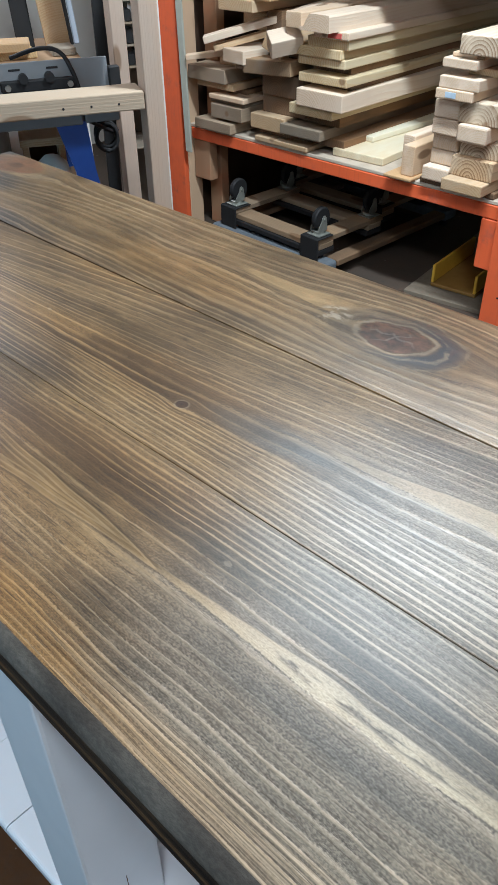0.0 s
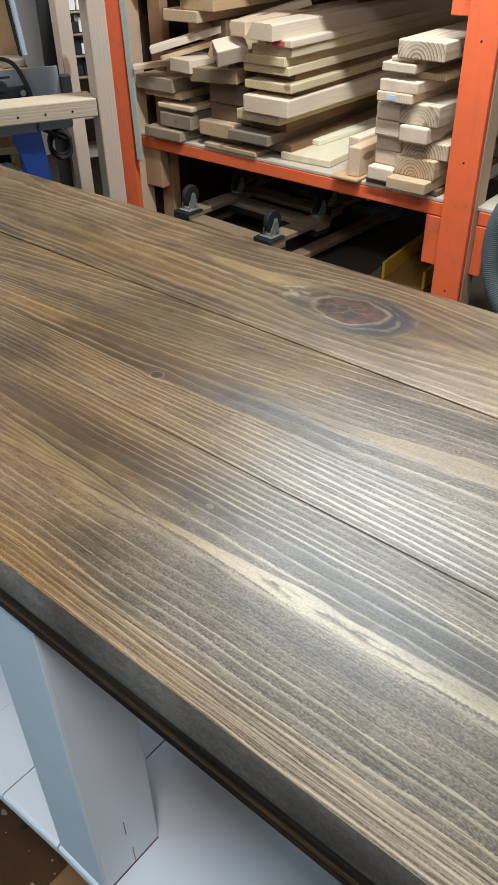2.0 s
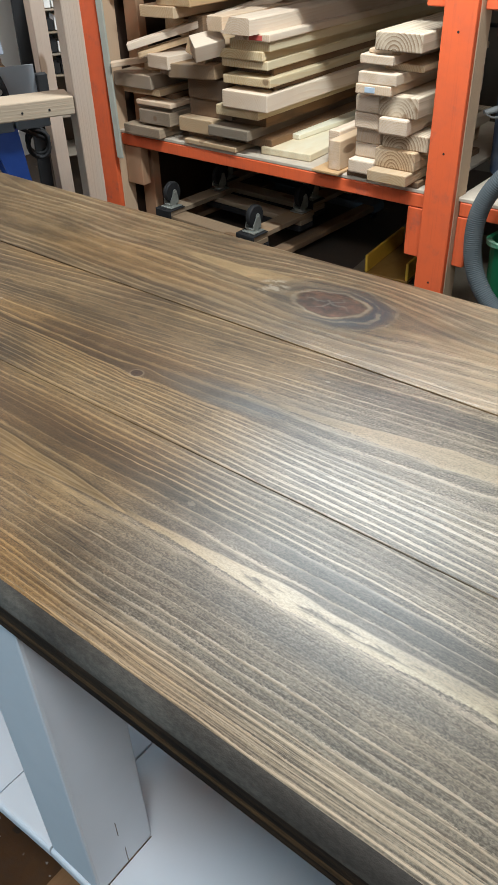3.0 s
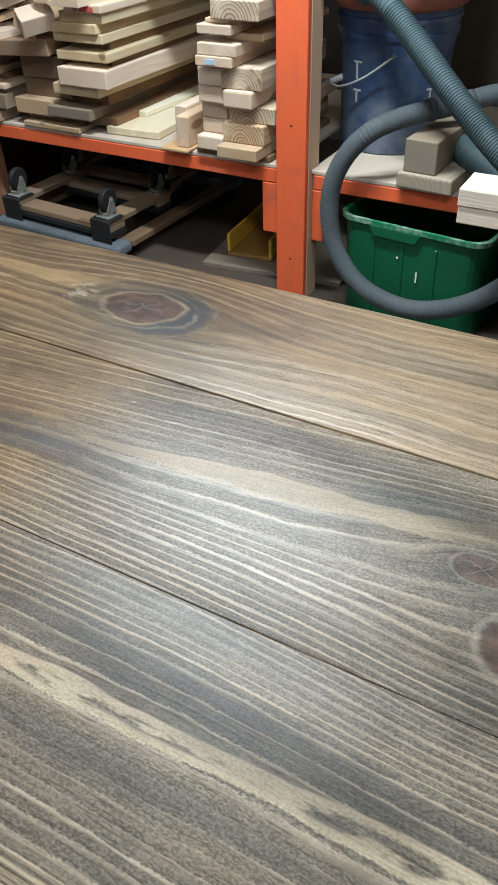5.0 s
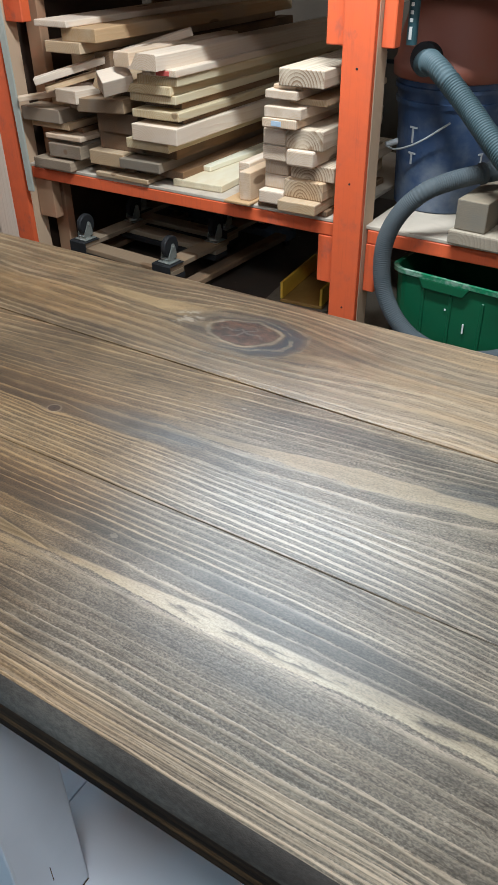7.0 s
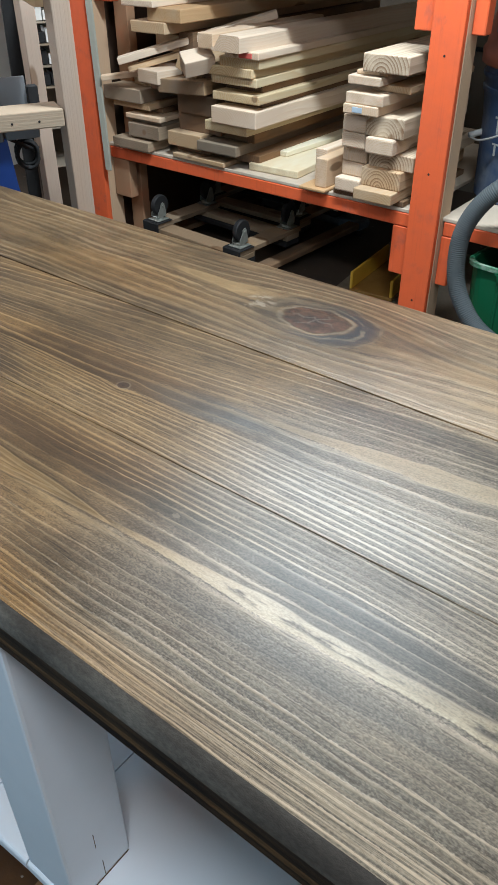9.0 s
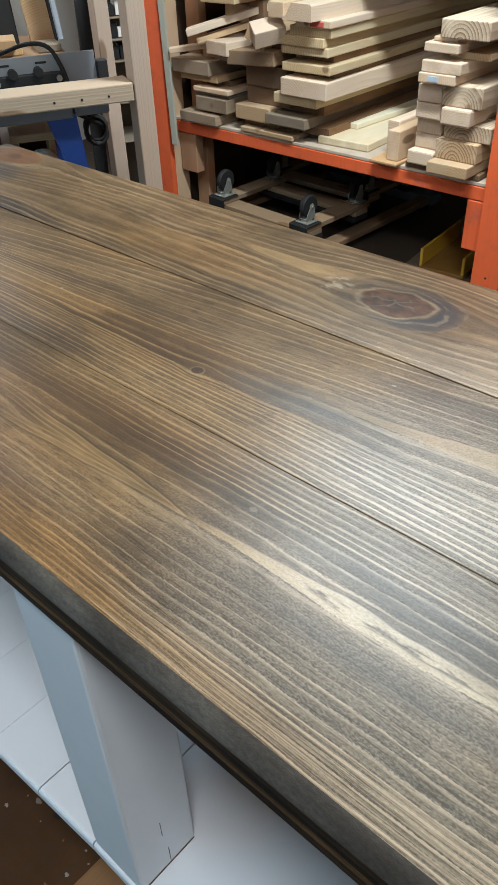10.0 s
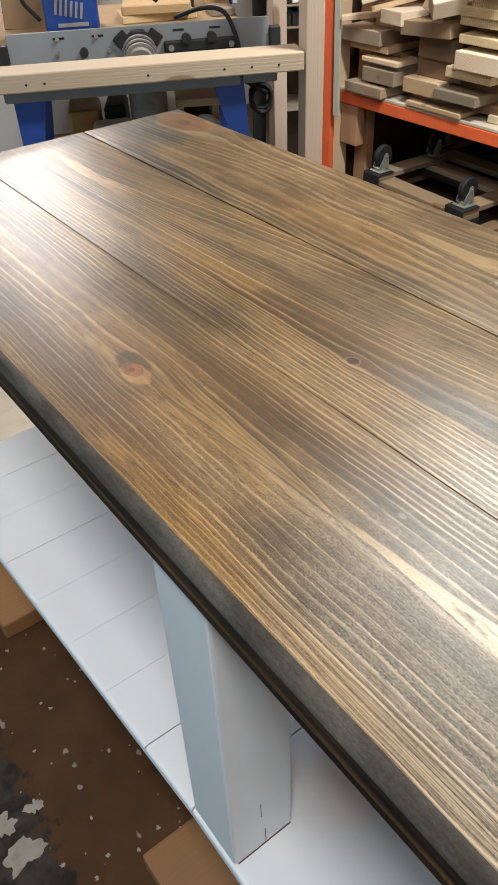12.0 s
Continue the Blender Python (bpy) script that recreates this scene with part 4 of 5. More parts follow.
solo("lumber_board", bm, M_WHITEWOOD, "pale plank with a chamfered side on top of the stack", "board", "stacked lumber", where=(-1.605, 1.79, 0.750), turn=(0, 0, -2))
stick(-1.668, -1.607, 1.80, 0.750, 0.793, mat=M_WHITEWOOD, length=0.6, label="narrow pale board on top of the stack")
# loose boards between the stacks
stick(-1.535, -1.345, 1.885, 0.387, 0.410, length=0.75, mat=M_PALE, turn=(0, 0, 3), label="pale treated board with a cut corner on the shelf")
stick(-1.60, -1.47, 2.02, 0.4105, 0.428, length=0.8, mat=M_PALE, turn=(0, 0, -4), label="pale thin sheet lying across a board")
stick(-1.285, -1.245, 1.905, 0.396, 0.492, length=0.5, mat=M_WHITEWOOD, label="pale board standing on edge on the shelf")
stick(-1.244, -1.204, 1.845, 0.396, 0.482, length=0.5, mat=M_WHITEWOOD, label="pale board standing on edge on the shelf")
stick(-1.29, -1.195, 1.822, 0.387, 0.3955, length=0.5, mat=M_PINE)
# stack beside the middle post
LFT = ((0.4045, 0.444, 1.83), (0.4445, 0.4875, 1.86), (0.488, 0.531, 1.855), (0.5315, 0.577, 1.835), (0.5775, 0.624, 1.83))
for i, (z0, z1, yf) in enumerate(LFT):
    stick(-1.165 + 0.004 * i, -1.080 + 0.002 * i, yf, z0, z1, length=0.42, mat=M_WHITEWOOD, label=WHT, bevel=0.005)
stick(-1.18, -0.94, 1.85, 0.387, 0.404, length=0.42, mat=M_OLD, label=OLD)
stick(-1.075, -0.950, 1.79, 0.4045, 0.436, length=0.42, mat=M_PINE)
stick(-1.075, -0.947, 1.83, 0.4365, 0.488, length=0.42, mat=M_ARC, label="pine plank with curved end grain in the stack")
stick(-1.065, -0.922, 1.85, 0.4885, 0.531, length=0.42, mat=M_ARC, label="pine plank with curved end grain in the stack")
stick(-1.060, -0.972, 1.81, 0.5315, 0.577, length=0.42, mat=M_WHITEWOOD, label=WHT, bevel=0.006)
stick(-1.070, -0.950, 1.825, 0.5775, 0.632, length=0.42, mat=M_ARC, label="pine plank with curved end grain in the stack")
stamp = stick(-1.134, -1.024, 1.80, 0.6325, 0.658, length=0.42, mat=M_WHITEWOOD, label="pale board with a blue stamp on its end")
part("stamp", box(B(), 0.030, 0.062, -0.0012, 0.003, 0.005, 0.019, 0.0005), M_STAMP, stamp, "blue ink stamp")
stick(-1.130, -1.011, 1.805, 0.6585, 0.688, length=0.42, mat=M_WHITEWOOD, label=WHT)
stick(-1.08, -0.96, 1.86, 0.6885, 0.7065, length=0.42, mat=M_PINE)
stick(-1.130, -1.028, 1.81, 0.707, 0.730, length=0.42, mat=M_WHITEWOOD, label=WHT)
stick(-1.115, -1.02, 1.83, 0.7305, 0.742, length=0.42, mat=M_WHITEWOOD, label=WHT)
stick(-1.086, -0.947, 1.81, 0.7425, 0.788, length=0.42, mat=M_ARC, label="pale plank with curved end grain on top of the stack")

# ---- the right bay: pail vacuum, blocks, hoses, bin ----
PX, PY = -0.714, 2.185
pail = thing("pail_vacuum", "dusty blue plastic pail with a red-orange vacuum lid", "vacuum", (PX, PY, SH))
pail.scale = (1.08, 1.08, 1.02)
part("pail", lathe(B(), [(0.128, 0), (0.132, 0.004), (0.141, 0.225), (0.1475, 0.287), (0.152, 0.288), (0.153, 0.30), (0.149, 0.302), (0.150, 0.325), (0.156, 0.326), (0.156, 0.336), (0.150, 0.338), (0.151, 0.352)], 48), M_BLUE, pail, smooth=False)
part("vacuum_lid", lathe(B(), [(0.157, 0.3525), (0.165, 0.358), (0.167, 0.392), (0.160, 0.402), (0.150, 0.470), (0.136, 0.520), (0.105, 0.560), (0.06, 0.578), (0.0, 0.582)][:-1] + [(0.002, 0.582)], 48), M_RED, pail, "dusty red-orange vacuum head", True)
part("motor_cap", lathe(B(), [(0.075, 0.5785), (0.078, 0.585), (0.074, 0.66), (0.05, 0.685), (0.002, 0.69)], 32), M_BLACK, pail, "black motor cap", True)
part("handle_ear", rod(B(), (-0.105, -0.062, 0.18), (-0.142, -0.098, 0.168), 0.010, 0.008), M_GREY, pail, "grey handle ear")
part("wire_handle", tube(B(), even_path([(-0.142, -0.098, 0.166), (-0.09, -0.145, 0.172), (-0.02, -0.165, 0.205), (0.06, -0.160, 0.265)], 0.01), 0.0028, 8), M_GREY, pail, "thin wire bail handle", True)
for dx, dz, w, h in ((-0.052, 0.230, 0.026, 0.005), (-0.054, 0.190, 0.006, 0.042), (-0.052, 0.160, 0.024, 0.005), (-0.054, 0.132, 0.006, 0.030), (0.122, 0.165, 0.016, 0.005), (0.124, 0.140, 0.005, 0.030)):
    ang = math.asin(dx / 0.142)
    part("print_mark", box(B(), -w / 2, w / 2, -0.0012, 0.001, 0, h, m=pose((0.1318 + 0.042 * dz) * math.sin(ang), -(0.1318 + 0.042 * dz) * math.cos(ang), dz, 2.3, 0, math.degrees(ang))), M_GREY, pail, "worn pale print")
part("hose_port", rod(B(), (-0.020, -0.120, 0.408), (-0.030, -0.172, 0.414), 0.043, 0.040, 28), M_BLACK, pail, "black hose port")


def hose(name, pts, r, gap, label, mat, dip=0.935, cuffs=()):
    path = even_path(pts, gap)
    t = thing(name, label, "hose", pts[0])
    away = Matrix.Translation(-Vector(pts[0]))
    bm = tube(B(), path, lambda i: r * (1 - (1 - dip) * (0.0, 0.35, 1.0, 0.35)[i % 4]), 26)
    bmesh.ops.transform(bm, matrix=away, verts=bm.verts[:])
    part("ribbed_tube", bm, mat, t, "", True)
    for way, rc, note in cuffs:
        bm = tube(B(), even_path(way, 0.01), rc, 24)
        bmesh.ops.transform(bm, matrix=away, verts=bm.verts[:])
        part("cuff", bm, mat, t, note, True)
    return t


hose("vacuum_hose", [(-0.735, 1.985, 0.800), (-0.70, 1.945, 0.806), (-0.655, 1.915, 0.785), (-0.575, 1.88, 0.728), (-0.496, 1.83, 0.674), (-0.412, 1.78, 0.618), (-0.334, 1.74, 0.566), (-0.25, 1.70, 0.516), (-0.162, 1.66, 0.475), (0.05, 1.62, 0.43), (0.3, 1.6, 0.41)], 0.029, 0.00165,
     "grey-blue corrugated vacuum hose running from the pail", M_HOSE, 0.82, [([(-0.744, 2.003, 0.794), (-0.728, 1.980, 0.803), (-0.706, 1.950, 0.807)], 0.0325, "smooth cuff at the hose end")])
hose("looped_hose", [(-0.20, 2.10, 0.55), (-0.30, 2.08, 0.575), (-0.379, 2.05, 0.579), (-0.45, 2.0, 0.566), (-0.517, 1.94, 0.554), (-0.58, 1.87, 0.542), (-0.634, 1.82, 0.518), (-0.684, 1.80, 0.466), (-0.718, 1.79, 0.393), (-0.724, 1.785, 0.31), (-0.706, 1.78, 0.226), (-0.652, 1.77, 0.153), (-0.578, 1.76, 0.110), (-0.475, 1.75, 0.095), (-0.38, 1.74, 0.118), (-0.294, 1.73, 0.166), (-0.23, 1.72, 0.224), (-0.163, 1.72, 0.296), (-0.06, 1.73, 0.41)], 0.0252, 0.00125,
     "dull grey ribbed hose hanging in a loop from the shelf", M_LOOP, 0.94, [([(-0.44, 2.008, 0.567), (-0.485, 1.968, 0.560), (-0.517, 1.94, 0.554)], 0.0268, "smooth cuff joining two hoses"), ([(-0.519, 1.938, 0.5537), (-0.530, 1.926, 0.552)], 0.0285, "raised collar of the cuff")])
hose("lying_hose", [(-0.40, 2.10, 0.445), (-0.445, 2.03, 0.455), (-0.425, 1.965, 0.450), (-0.343, 1.90, 0.436), (-0.246, 1.86, 0.424), (-0.1, 1.88, 0.422)], 0.033, 0.0016, "grey-blue ribbed hose lying on the shelf", M_HOSE, 0.93)
stick(-0.561, -0.412, 1.825, 0.387, 0.427, length=0.20, mat=M_DIRTYBLOCK, turn=(0, 0, -4), label="weathered grey base block on the shelf", bevel=0.006, name="wood_block")
stick(-0.548, -0.462, 1.835, 0.4275, 0.508, length=0.245, mat=M_GREYBLOCK, turn=(0, 0, -4), label="grey weathered timber offcut standing on another block", bevel=0.003, name="wood_block")
trestle = thing("trestle", "plain pine trestle that carries loose planks", "trestle", (0.22, 1.58, 0))
for y in (-0.12, 0.12):
    part("leg", box(B(), -0.02, 0.02, y - 0.045, y + 0.045, 0, 0.40, 0.003), M_PINE, trestle)
part("beam", box(B(), -0.045, 0.045, -0.22, 0.22, 0.4005, 0.4395, 0.003), M_PINE, trestle)
for y0, z0, z1, x0 in ((1.535, 0.440, 0.478, -0.322), (1.532, 0.4785, 0.5165, -0.324)):
    p = solo("loose_plank", box(B(), 0, 0.089, 0, 0.75, 0, z1 - z0, 0.003, 2), M_CLEAN, "pale planed plank reaching out from a trestle", "board", "planks on the trestle", where=(x0, y0 + 0.115, z0), turn=(0, 0, -90))
    p.scale = (1.25, 1, 1)
solo("loose_plank", box(B(), 0, 0.038, 0, 0.65, 0, 0.089, 0.003, 2), M_WHITEWOOD, "pale plank on edge reaching out from a trestle", "board", "planks on the trestle", where=(-0.206, 1.515, 0.440), turn=(0, 0, -90))

bin_ = thing("recycling_bin", "scuffed dark green plastic recycling bin under the shelf", "bin", (-0.487, 1.972, 0.0), -6)


def bin_shell(bm, w, d, z0, z1, taper, wall, ring=False):
    def loop(hw, hd, z, r=0.045):
        pts = []
        for sx, sy, a in ((1, 1, 0), (-1, 1, 90), (-1, -1, 180), (1, -1, 270)):
            for i in range(6):
                t = radians(a + 18 * i)
                pts.append(bm.verts.new((sx * (hw - r) + r * math.cos(t), sy * (hd - r) + r * math.sin(t), z)))
        return pts
    rings = [loop(w - taper, d - taper, z0), loop(w, d, z1), loop(w - wall, d - wall, z1), loop(w - taper - wall, d - taper - wall, z0 if ring else z0 + wall)]
    if ring:
        rings.append(rings[0])
    for a, b in zip(rings, rings[1:]):
        for i in range(24):
            bm.faces.new((a[i], a[(i + 1) % 24], b[(i + 1) % 24], b[i]))
    if not ring:
        bm.faces.new(rings[0][::-1]), bm.faces.new(rings[-1])
    return bm


part("shell", bin_shell(B(), 0.205, 0.165, 0, 0.292, 0.010, 0.004), M_GREEN, bin_)
part("rim", bin_shell(B(), 0.214, 0.174, 0.281, 0.294, 0.001, 0.010, True), M_GREENRIM, bin_, "scuffed lighter green rim")
bm = B()
tab = [(-0.112, 0.280), (-0.098, 0.256), (0.022, 0.256), (0.036, 0.280)]
near = [bm.verts.new((xx, -0.176, zz)) for xx, zz in tab]
rear = [bm.verts.new((xx, -0.164, zz)) for xx, zz in tab]
for i in range(4):
    bm.faces.new((near[i], rear[i], rear[(i + 1) % 4], near[(i + 1) % 4]))
bm.faces.new(near), bm.faces.new(rear[::-1])
part("grip", bm, M_GREEN, bin_, "turned-down grip of the rim")
for x in (-0.105, -0.02, 0.075):
    part("rib", box(B(), x, x + 0.010, -0.1685, -0.158, 0.02, 0.255, 0.002, m=pose(0, 0.0100, 0, 1.95, 0, 0)), M_GREEN, bin_)
for dx, dz, h in ((-0.03, 0.20, 0.006), (0.03, 0.145, 0.03), (-0.05, 0.065, 0.014), (0.06, 0.05, 0.007)):
    part("paint_drip", box(B(), dx, dx + 0.005, -0.1665, -0.1635, dz, dz + h, 0.0008, m=pose(0, 0.0022 * (0.29 - dz) * 30 * 0.08, 0)), M_PAPER, bin_, "white paint drip")
solo("blue_tub", lathe(B(), [(0.13, 0), (0.135, 0.01), (0.15, 0.22), (0.156, 0.222), (0.156, 0.235), (0.145, 0.236), (0.13, 0.02), (0.002, 0.02)], 36), M_TUB, "dark blue plastic tub on the floor", "tub", where=(-0.10, 1.93, 0.0), smooth=False)

# things hanging at the back of the rack
solo("hanging_strap", box(B(), -0.028, 0.028, 0, 0.012, 0.80, 0.905, 0.004), M_NAVY, "dark blue strap hanging from the upper shelf", "strap", where=(-2.172, 1.955, 0), turn=(0, 0, 4))
solo("hanging_strap", box(B(), -0.020, 0.020, 0, 0.010, 0.9055, 1.085, 0.003), M_INK, "faded red strap hanging from the upper shelf", "strap", where=(-2.170, 1.956, 0), turn=(0, 0, 4))
tool = thing("caulking_gun", "teal caulking gun hanging from the upper shelf", "caulking gun", (-0.769, 1.955, 0))
part("barrel", rod(B(), (0, 0, 0.845), (0.0, 0, 1.0845), 0.014, seg=16), M_TEAL, tool)
for z in (0.858, 0.898, 0.916, 0.934):
    part("pale_stripe", box(B(), -0.004, 0.004, -0.0150, -0.0120, z, z + (0.030 if z < 0.87 else 0.009), 0.0008), M_PAPER, tool, "pale worn stripe")
part("hook", tube(B(), even_path([(-0.075, -0.01, 1.0845), (-0.075, -0.012, 0.925), (-0.068, -0.02, 0.915), (-0.045, -0.02, 0.915), (-0.042, -0.015, 0.94), (-0.012, -0.005, 0.95)], 0.01), 0.0045, 8), M_ZINC, tool, "grey wire hook", True)
for pts in ([(-2.24, 3.285, 2.0), (-2.245, 3.285, 1.2), (-2.245, 3.285, 0.835), (-2.258, 3.285, 0.60), (-2.25, 3.285, 0.3)], [(-2.25, 3.283, 1.4), (-2.22, 3.283, 0.95), (-2.19, 3.283, 0.837), (-2.068, 3.283, 0.703), (-2.005, 3.283, 0.656), (-1.742, 3.283, 0.61), (-1.3, 3.283, 0.60), (-0.6, 3.283, 0.62)]):
    solo("wall_cable", tube(B(), even_path(pts, 0.03), 0.009, 8), M_BLACK, "black cable running along the back wall", "cable", "cables on the wall", smooth=True)

# cables along the wall behind the shelf
solo("cable", tube(B(), even_path([(-2.26, Y1 - 0.012, 0.96), (-2.18, Y1 - 0.012, 0.81), (-2.07, Y1 - 0.012, 0.71), (-2.01, Y1 - 0.012, 0.66), (-1.87, Y1 - 0.012, 0.64), (-1.75, Y1 - 0.012, 0.61), (-1.58, Y1 - 0.012, 0.61)], 0.02), 0.007, 8), M_BLACK, "black cable sagging along the dark wall", "cable", smooth=True)
solo("cable", tube(B(), even_path([(-2.23, Y1 - 0.012, 0.94), (-2.25, Y1 - 0.012, 0.80), (-2.26, Y1 - 0.012, 0.67), (-2.27, Y1 - 0.012, 0.54)], 0.02), 0.006, 8), M_BLACK, "black cable hanging down the dark wall", "cable", smooth=True)

# ---- under the rack: dollies, mitre box ----
def caster(parent, x, y, z):
    """A swivel caster that points upward."""
    c = part("caster", box(B(), x - 0.028, x + 0.028, y - 0.028, y + 0.028, z, z + 0.004, 0.001), M_ZINC, parent, "dull zinc caster plate")
    bm = B()
    for s in (-0.019, 0.016):
        arm = [(-0.020, 0.014), (0.020, 0.014), (0.021, 0.030), (0.015, 0.058), (0.009, 0.064), (0.001, 0.062), (-0.006, 0.044), (-0.018, 0.026)]
        near = [bm.verts.new((x + s, y + u, z + v)) for u, v in arm]
        rear = [bm.verts.new((x + s + 0.003, y + u, z + v)) for u, v in arm]
        for i in range(8):
            bm.faces.new((near[i], near[(i + 1) % 8], rear[(i + 1) % 8], rear[i]))
        bm.faces.new(near[::-1]), bm.faces.new(rear)
    box(bm, x - 0.019, x + 0.019, y - 0.020, y + 0.020, z + 0.0115, z + 0.0145, 0.001)
    rod(bm, (x, y, z + 0.004), (x, y, z + 0.012), 0.021, 0.019)
    rod(bm, (x - 0.022, y + 0.008, z + 0.052), (x + 0.022, y + 0.008, z + 0.052), 0.0045, seg=10)
    part("fork", bm, M_ZINC, c, "dull zinc fork")
    w = B()
    lathe(w, [(0.020, -0.010), (0.034, -0.010), (0.0375, -0.006), (0.0375, 0.006), (0.034, 0.010), (0.020, 0.010)], 24)
    bmesh.ops.transform(w, matrix=pose(x, y + 0.008, z + 0.052, 0, 90, 0), verts=w.verts[:])
    part("wheel", w, M_BLACK, c, "black rubber wheel")
    return c


def dolly(where, turn, w=0.50, d=0.32):
    t = thing("furniture_dolly", "wooden furniture dolly turned over with its casters up", "dolly", where, turn, "upturned dollies")
    for y in (0, d - 0.07):
        part("long_slat", box(B(), 0, w, y, y + 0.07, 0.034, 0.053, 0.002), M_SLAT, t)
        part("pad", box(B(), 0.0, w, y - 0.006, y + 0.076, 0.012, 0.0335, 0.004), M_BLACK, t, "black pad on the slat")
    for x in (0, w - 0.07):
        part("cross_slat", box(B(), x, x + 0.07, -0.01, d + 0.01, 0.0535, 0.072, 0.002), M_SLAT, t)
        part("corner_pad", box(B(), x - 0.006, x + 0.076, -0.016, -0.0105, 0.0, 0.0755, 0.002), M_BLACK, t, "black corner pad")
        part("corner_plate", box(B(), x - 0.006, x + 0.076, -0.0100, 0.062, 0.0725, 0.0755, 0.001), M_BLACK, t, "black plate under the caster")
    for x in (0.035, w - 0.035):
        for y in (0.03, d - 0.03):
            caster(t, x, y, 0.076 if y < 0.1 else 0.0725)
    return t


dolly((-1.975, 1.822, 0.0675), -3.5, 0.48, 0.32)
dolly((-2.02, 2.20, 0.0675), -2, 0.50, 0.32)
lower = thing("padded_dolly", "low dolly with a blue-grey padded beam on white casters", "dolly", (-2.02, 1.790, 0.0), -3)
part("beam", box(B(), 0.0, 0.565, 0.0, 0.080, 0.030, 0.067, 0.012, 3), M_PAD, lower, "blue-grey carpet covered beam")
part("rear_beam", box(B(), 0.0, 0.565, 0.70, 0.78, 0.030, 0.067, 0.012, 3), M_PAD, lower)
for x in (0.0, 0.51):
    part("side_rail", box(B(), x, x + 0.055, 0.0805, 0.6995, 0.042, 0.066, 0.004), M_OLD, lower, "brown wooden side rail")
for x in (0.05, 0.535):
    part("caster_fork", box(B(), x - 0.014, x + 0.014, 0.010, 0.040, 0.010, 0.0295, 0.003), M_PAPER, lower, "pale caster fork")
    for y in (0.025, 0.74):
        part("wheel", rod(B(), (x - 0.009, y, 0.0148), (x + 0.009, y, 0.0148), 0.0146, seg=20), M_BLACK, lower)
solo("particle_board_sheet", box(B(), -0.15, 0.32, 0.0, 0.62, 0.0, 0.014, 0.001), M_CHIP, "dusty particle board sheet lying on the floor", "board", where=(-1.07, 1.917, 0.0), turn=(0, 0, 7))
mitre = thing("mitre_box", "yellow plastic mitre box on a particle board", "mitre box", (-1.170, 1.980, 0.0145), 5)
part("base", box(B(), 0, 0.158, 0, 0.30, 0, 0.012, 0.002), M_AMBER, mitre, "dull yellow-brown floor")
for x in (0, 0.148):
    part("side", box(B(), x, x + 0.010, 0, 0.30, 0.0125, 0.074, 0.002), M_YELLOW, mitre)

# ---- the bench corner ----
BX, BY, BT = -1.389, 1.006, 62.7
bench = thing("bench_frame", "raw spruce two-by-four frame of a work stand", "bench", (BX, BY, 0), BT)
part("top_rail", box(B(), -0.95, 0.012, 0, 0.089, 0.704, 0.742, 0.003, 2), M_STUD_X, bench)
part("front_post", box(B(), 0.0145, 0.056, 0.0, 0.075, 0, 2.0, 0.003, 2), M_STUD_Z, bench)
part("front_post", box(B(), -0.99, -0.951, 0.0, 0.089, 0, 2.0, 0.003, 2), M_STUD_Z, bench)
part("rear_post", box(B(), 0.046, 0.085, 0.54, 0.629, 0, 2.0, 0.003, 2), M_STUD_Z, bench)
part("rear_post", box(B(), -0.99, -0.951, 0.54, 0.629, 0, 2.0, 0.003, 2), M_STUD_Z, bench)
for x in (-0.586, -0.548, -0.33, -0.165, -0.105, -0.045):
    part("nail_head", rod(B(), (x, -0.0008, 0.720), (x, 0.002, 0.720), 0.0026, seg=10), M_BLACK, bench)

bm = B()
gus = [(-0.005, 0.934), (0.034, 0.932), (0.034, 1.12), (-0.30, 1.12), (-0.30, 1.05), (-0.075, 0.980)]
fr = [bm.verts.new((xx, 0.0765, zz)) for xx, zz in gus]
rr = [bm.verts.new((xx, 0.1145, zz)) for xx, zz in gus]
for i in range(6):
    bm.faces.new((fr[i], rr[i], rr[(i + 1) % 6], fr[(i + 1) % 6]))
bm.faces.new(fr), bm.faces.new(rr[::-1])
part("knee_brace", bm, M_POST_Z, bench, "weathered pine knee brace")

router = thing("router_table", "grey router table with a metal fence on blue steel legs", "router table", (BX, BY, 0), BT)
part("table_plate", box(B(), -0.65, -0.115, 0.093, 0.56, 0.662, 0.690, 0.003), M_FENCE, router)
part("side_plate", box(B(), -0.110, -0.030, 0.095, 0.50, 0.664, 0.690, 0.003), M_FENCE, router, "grey extension plate")
part("fence", box(B(), -0.633, -0.030, 0.20, 0.206, 0.6905, 0.781, 0.001), M_FENCE, router, "dusty grey metal fence")
part("fence_foot", box(B(), -0.633, -0.030, 0.2065, 0.26, 0.6905, 0.697, 0.001), M_FENCE, router)
for x in (-0.029, -0.660):
    part("end_cap", box(B(), x, x + 0.026, 0.188, 0.212, 0.710, 0.760, 0.002), M_BLACK, router, "black end cap")
for x, bolt in ((-0.516, 1), (-0.428, 1), (-0.242, 0), (-0.157, 0)):
    s = part("slot", box(B(), x - 0.013, x + 0.013, 0.1985, 0.1998, 0.764, 0.7685, 0.0005), M_BLACK, router, "dark slot in the fence")
    if bolt:
        part("slot_bolt", rod(B(), (x - 0.003, 0.192, 0.766), (x - 0.003, 0.1982, 0.766), 0.0045, seg=8), M_STEEL, s, "steel bolt")
for x in (-0.522, -0.405):
    part("bolt", rod(B(), (x, 0.192, 0.735), (x, 0.1995, 0.735), 0.005, seg=6), M_STEEL, router)
part("knob", rod(B(), (-0.463, 0.180, 0.736), (-0.463, 0.1995, 0.736), 0.010, 0.009, 12), M_BLACK, router, "black knob")
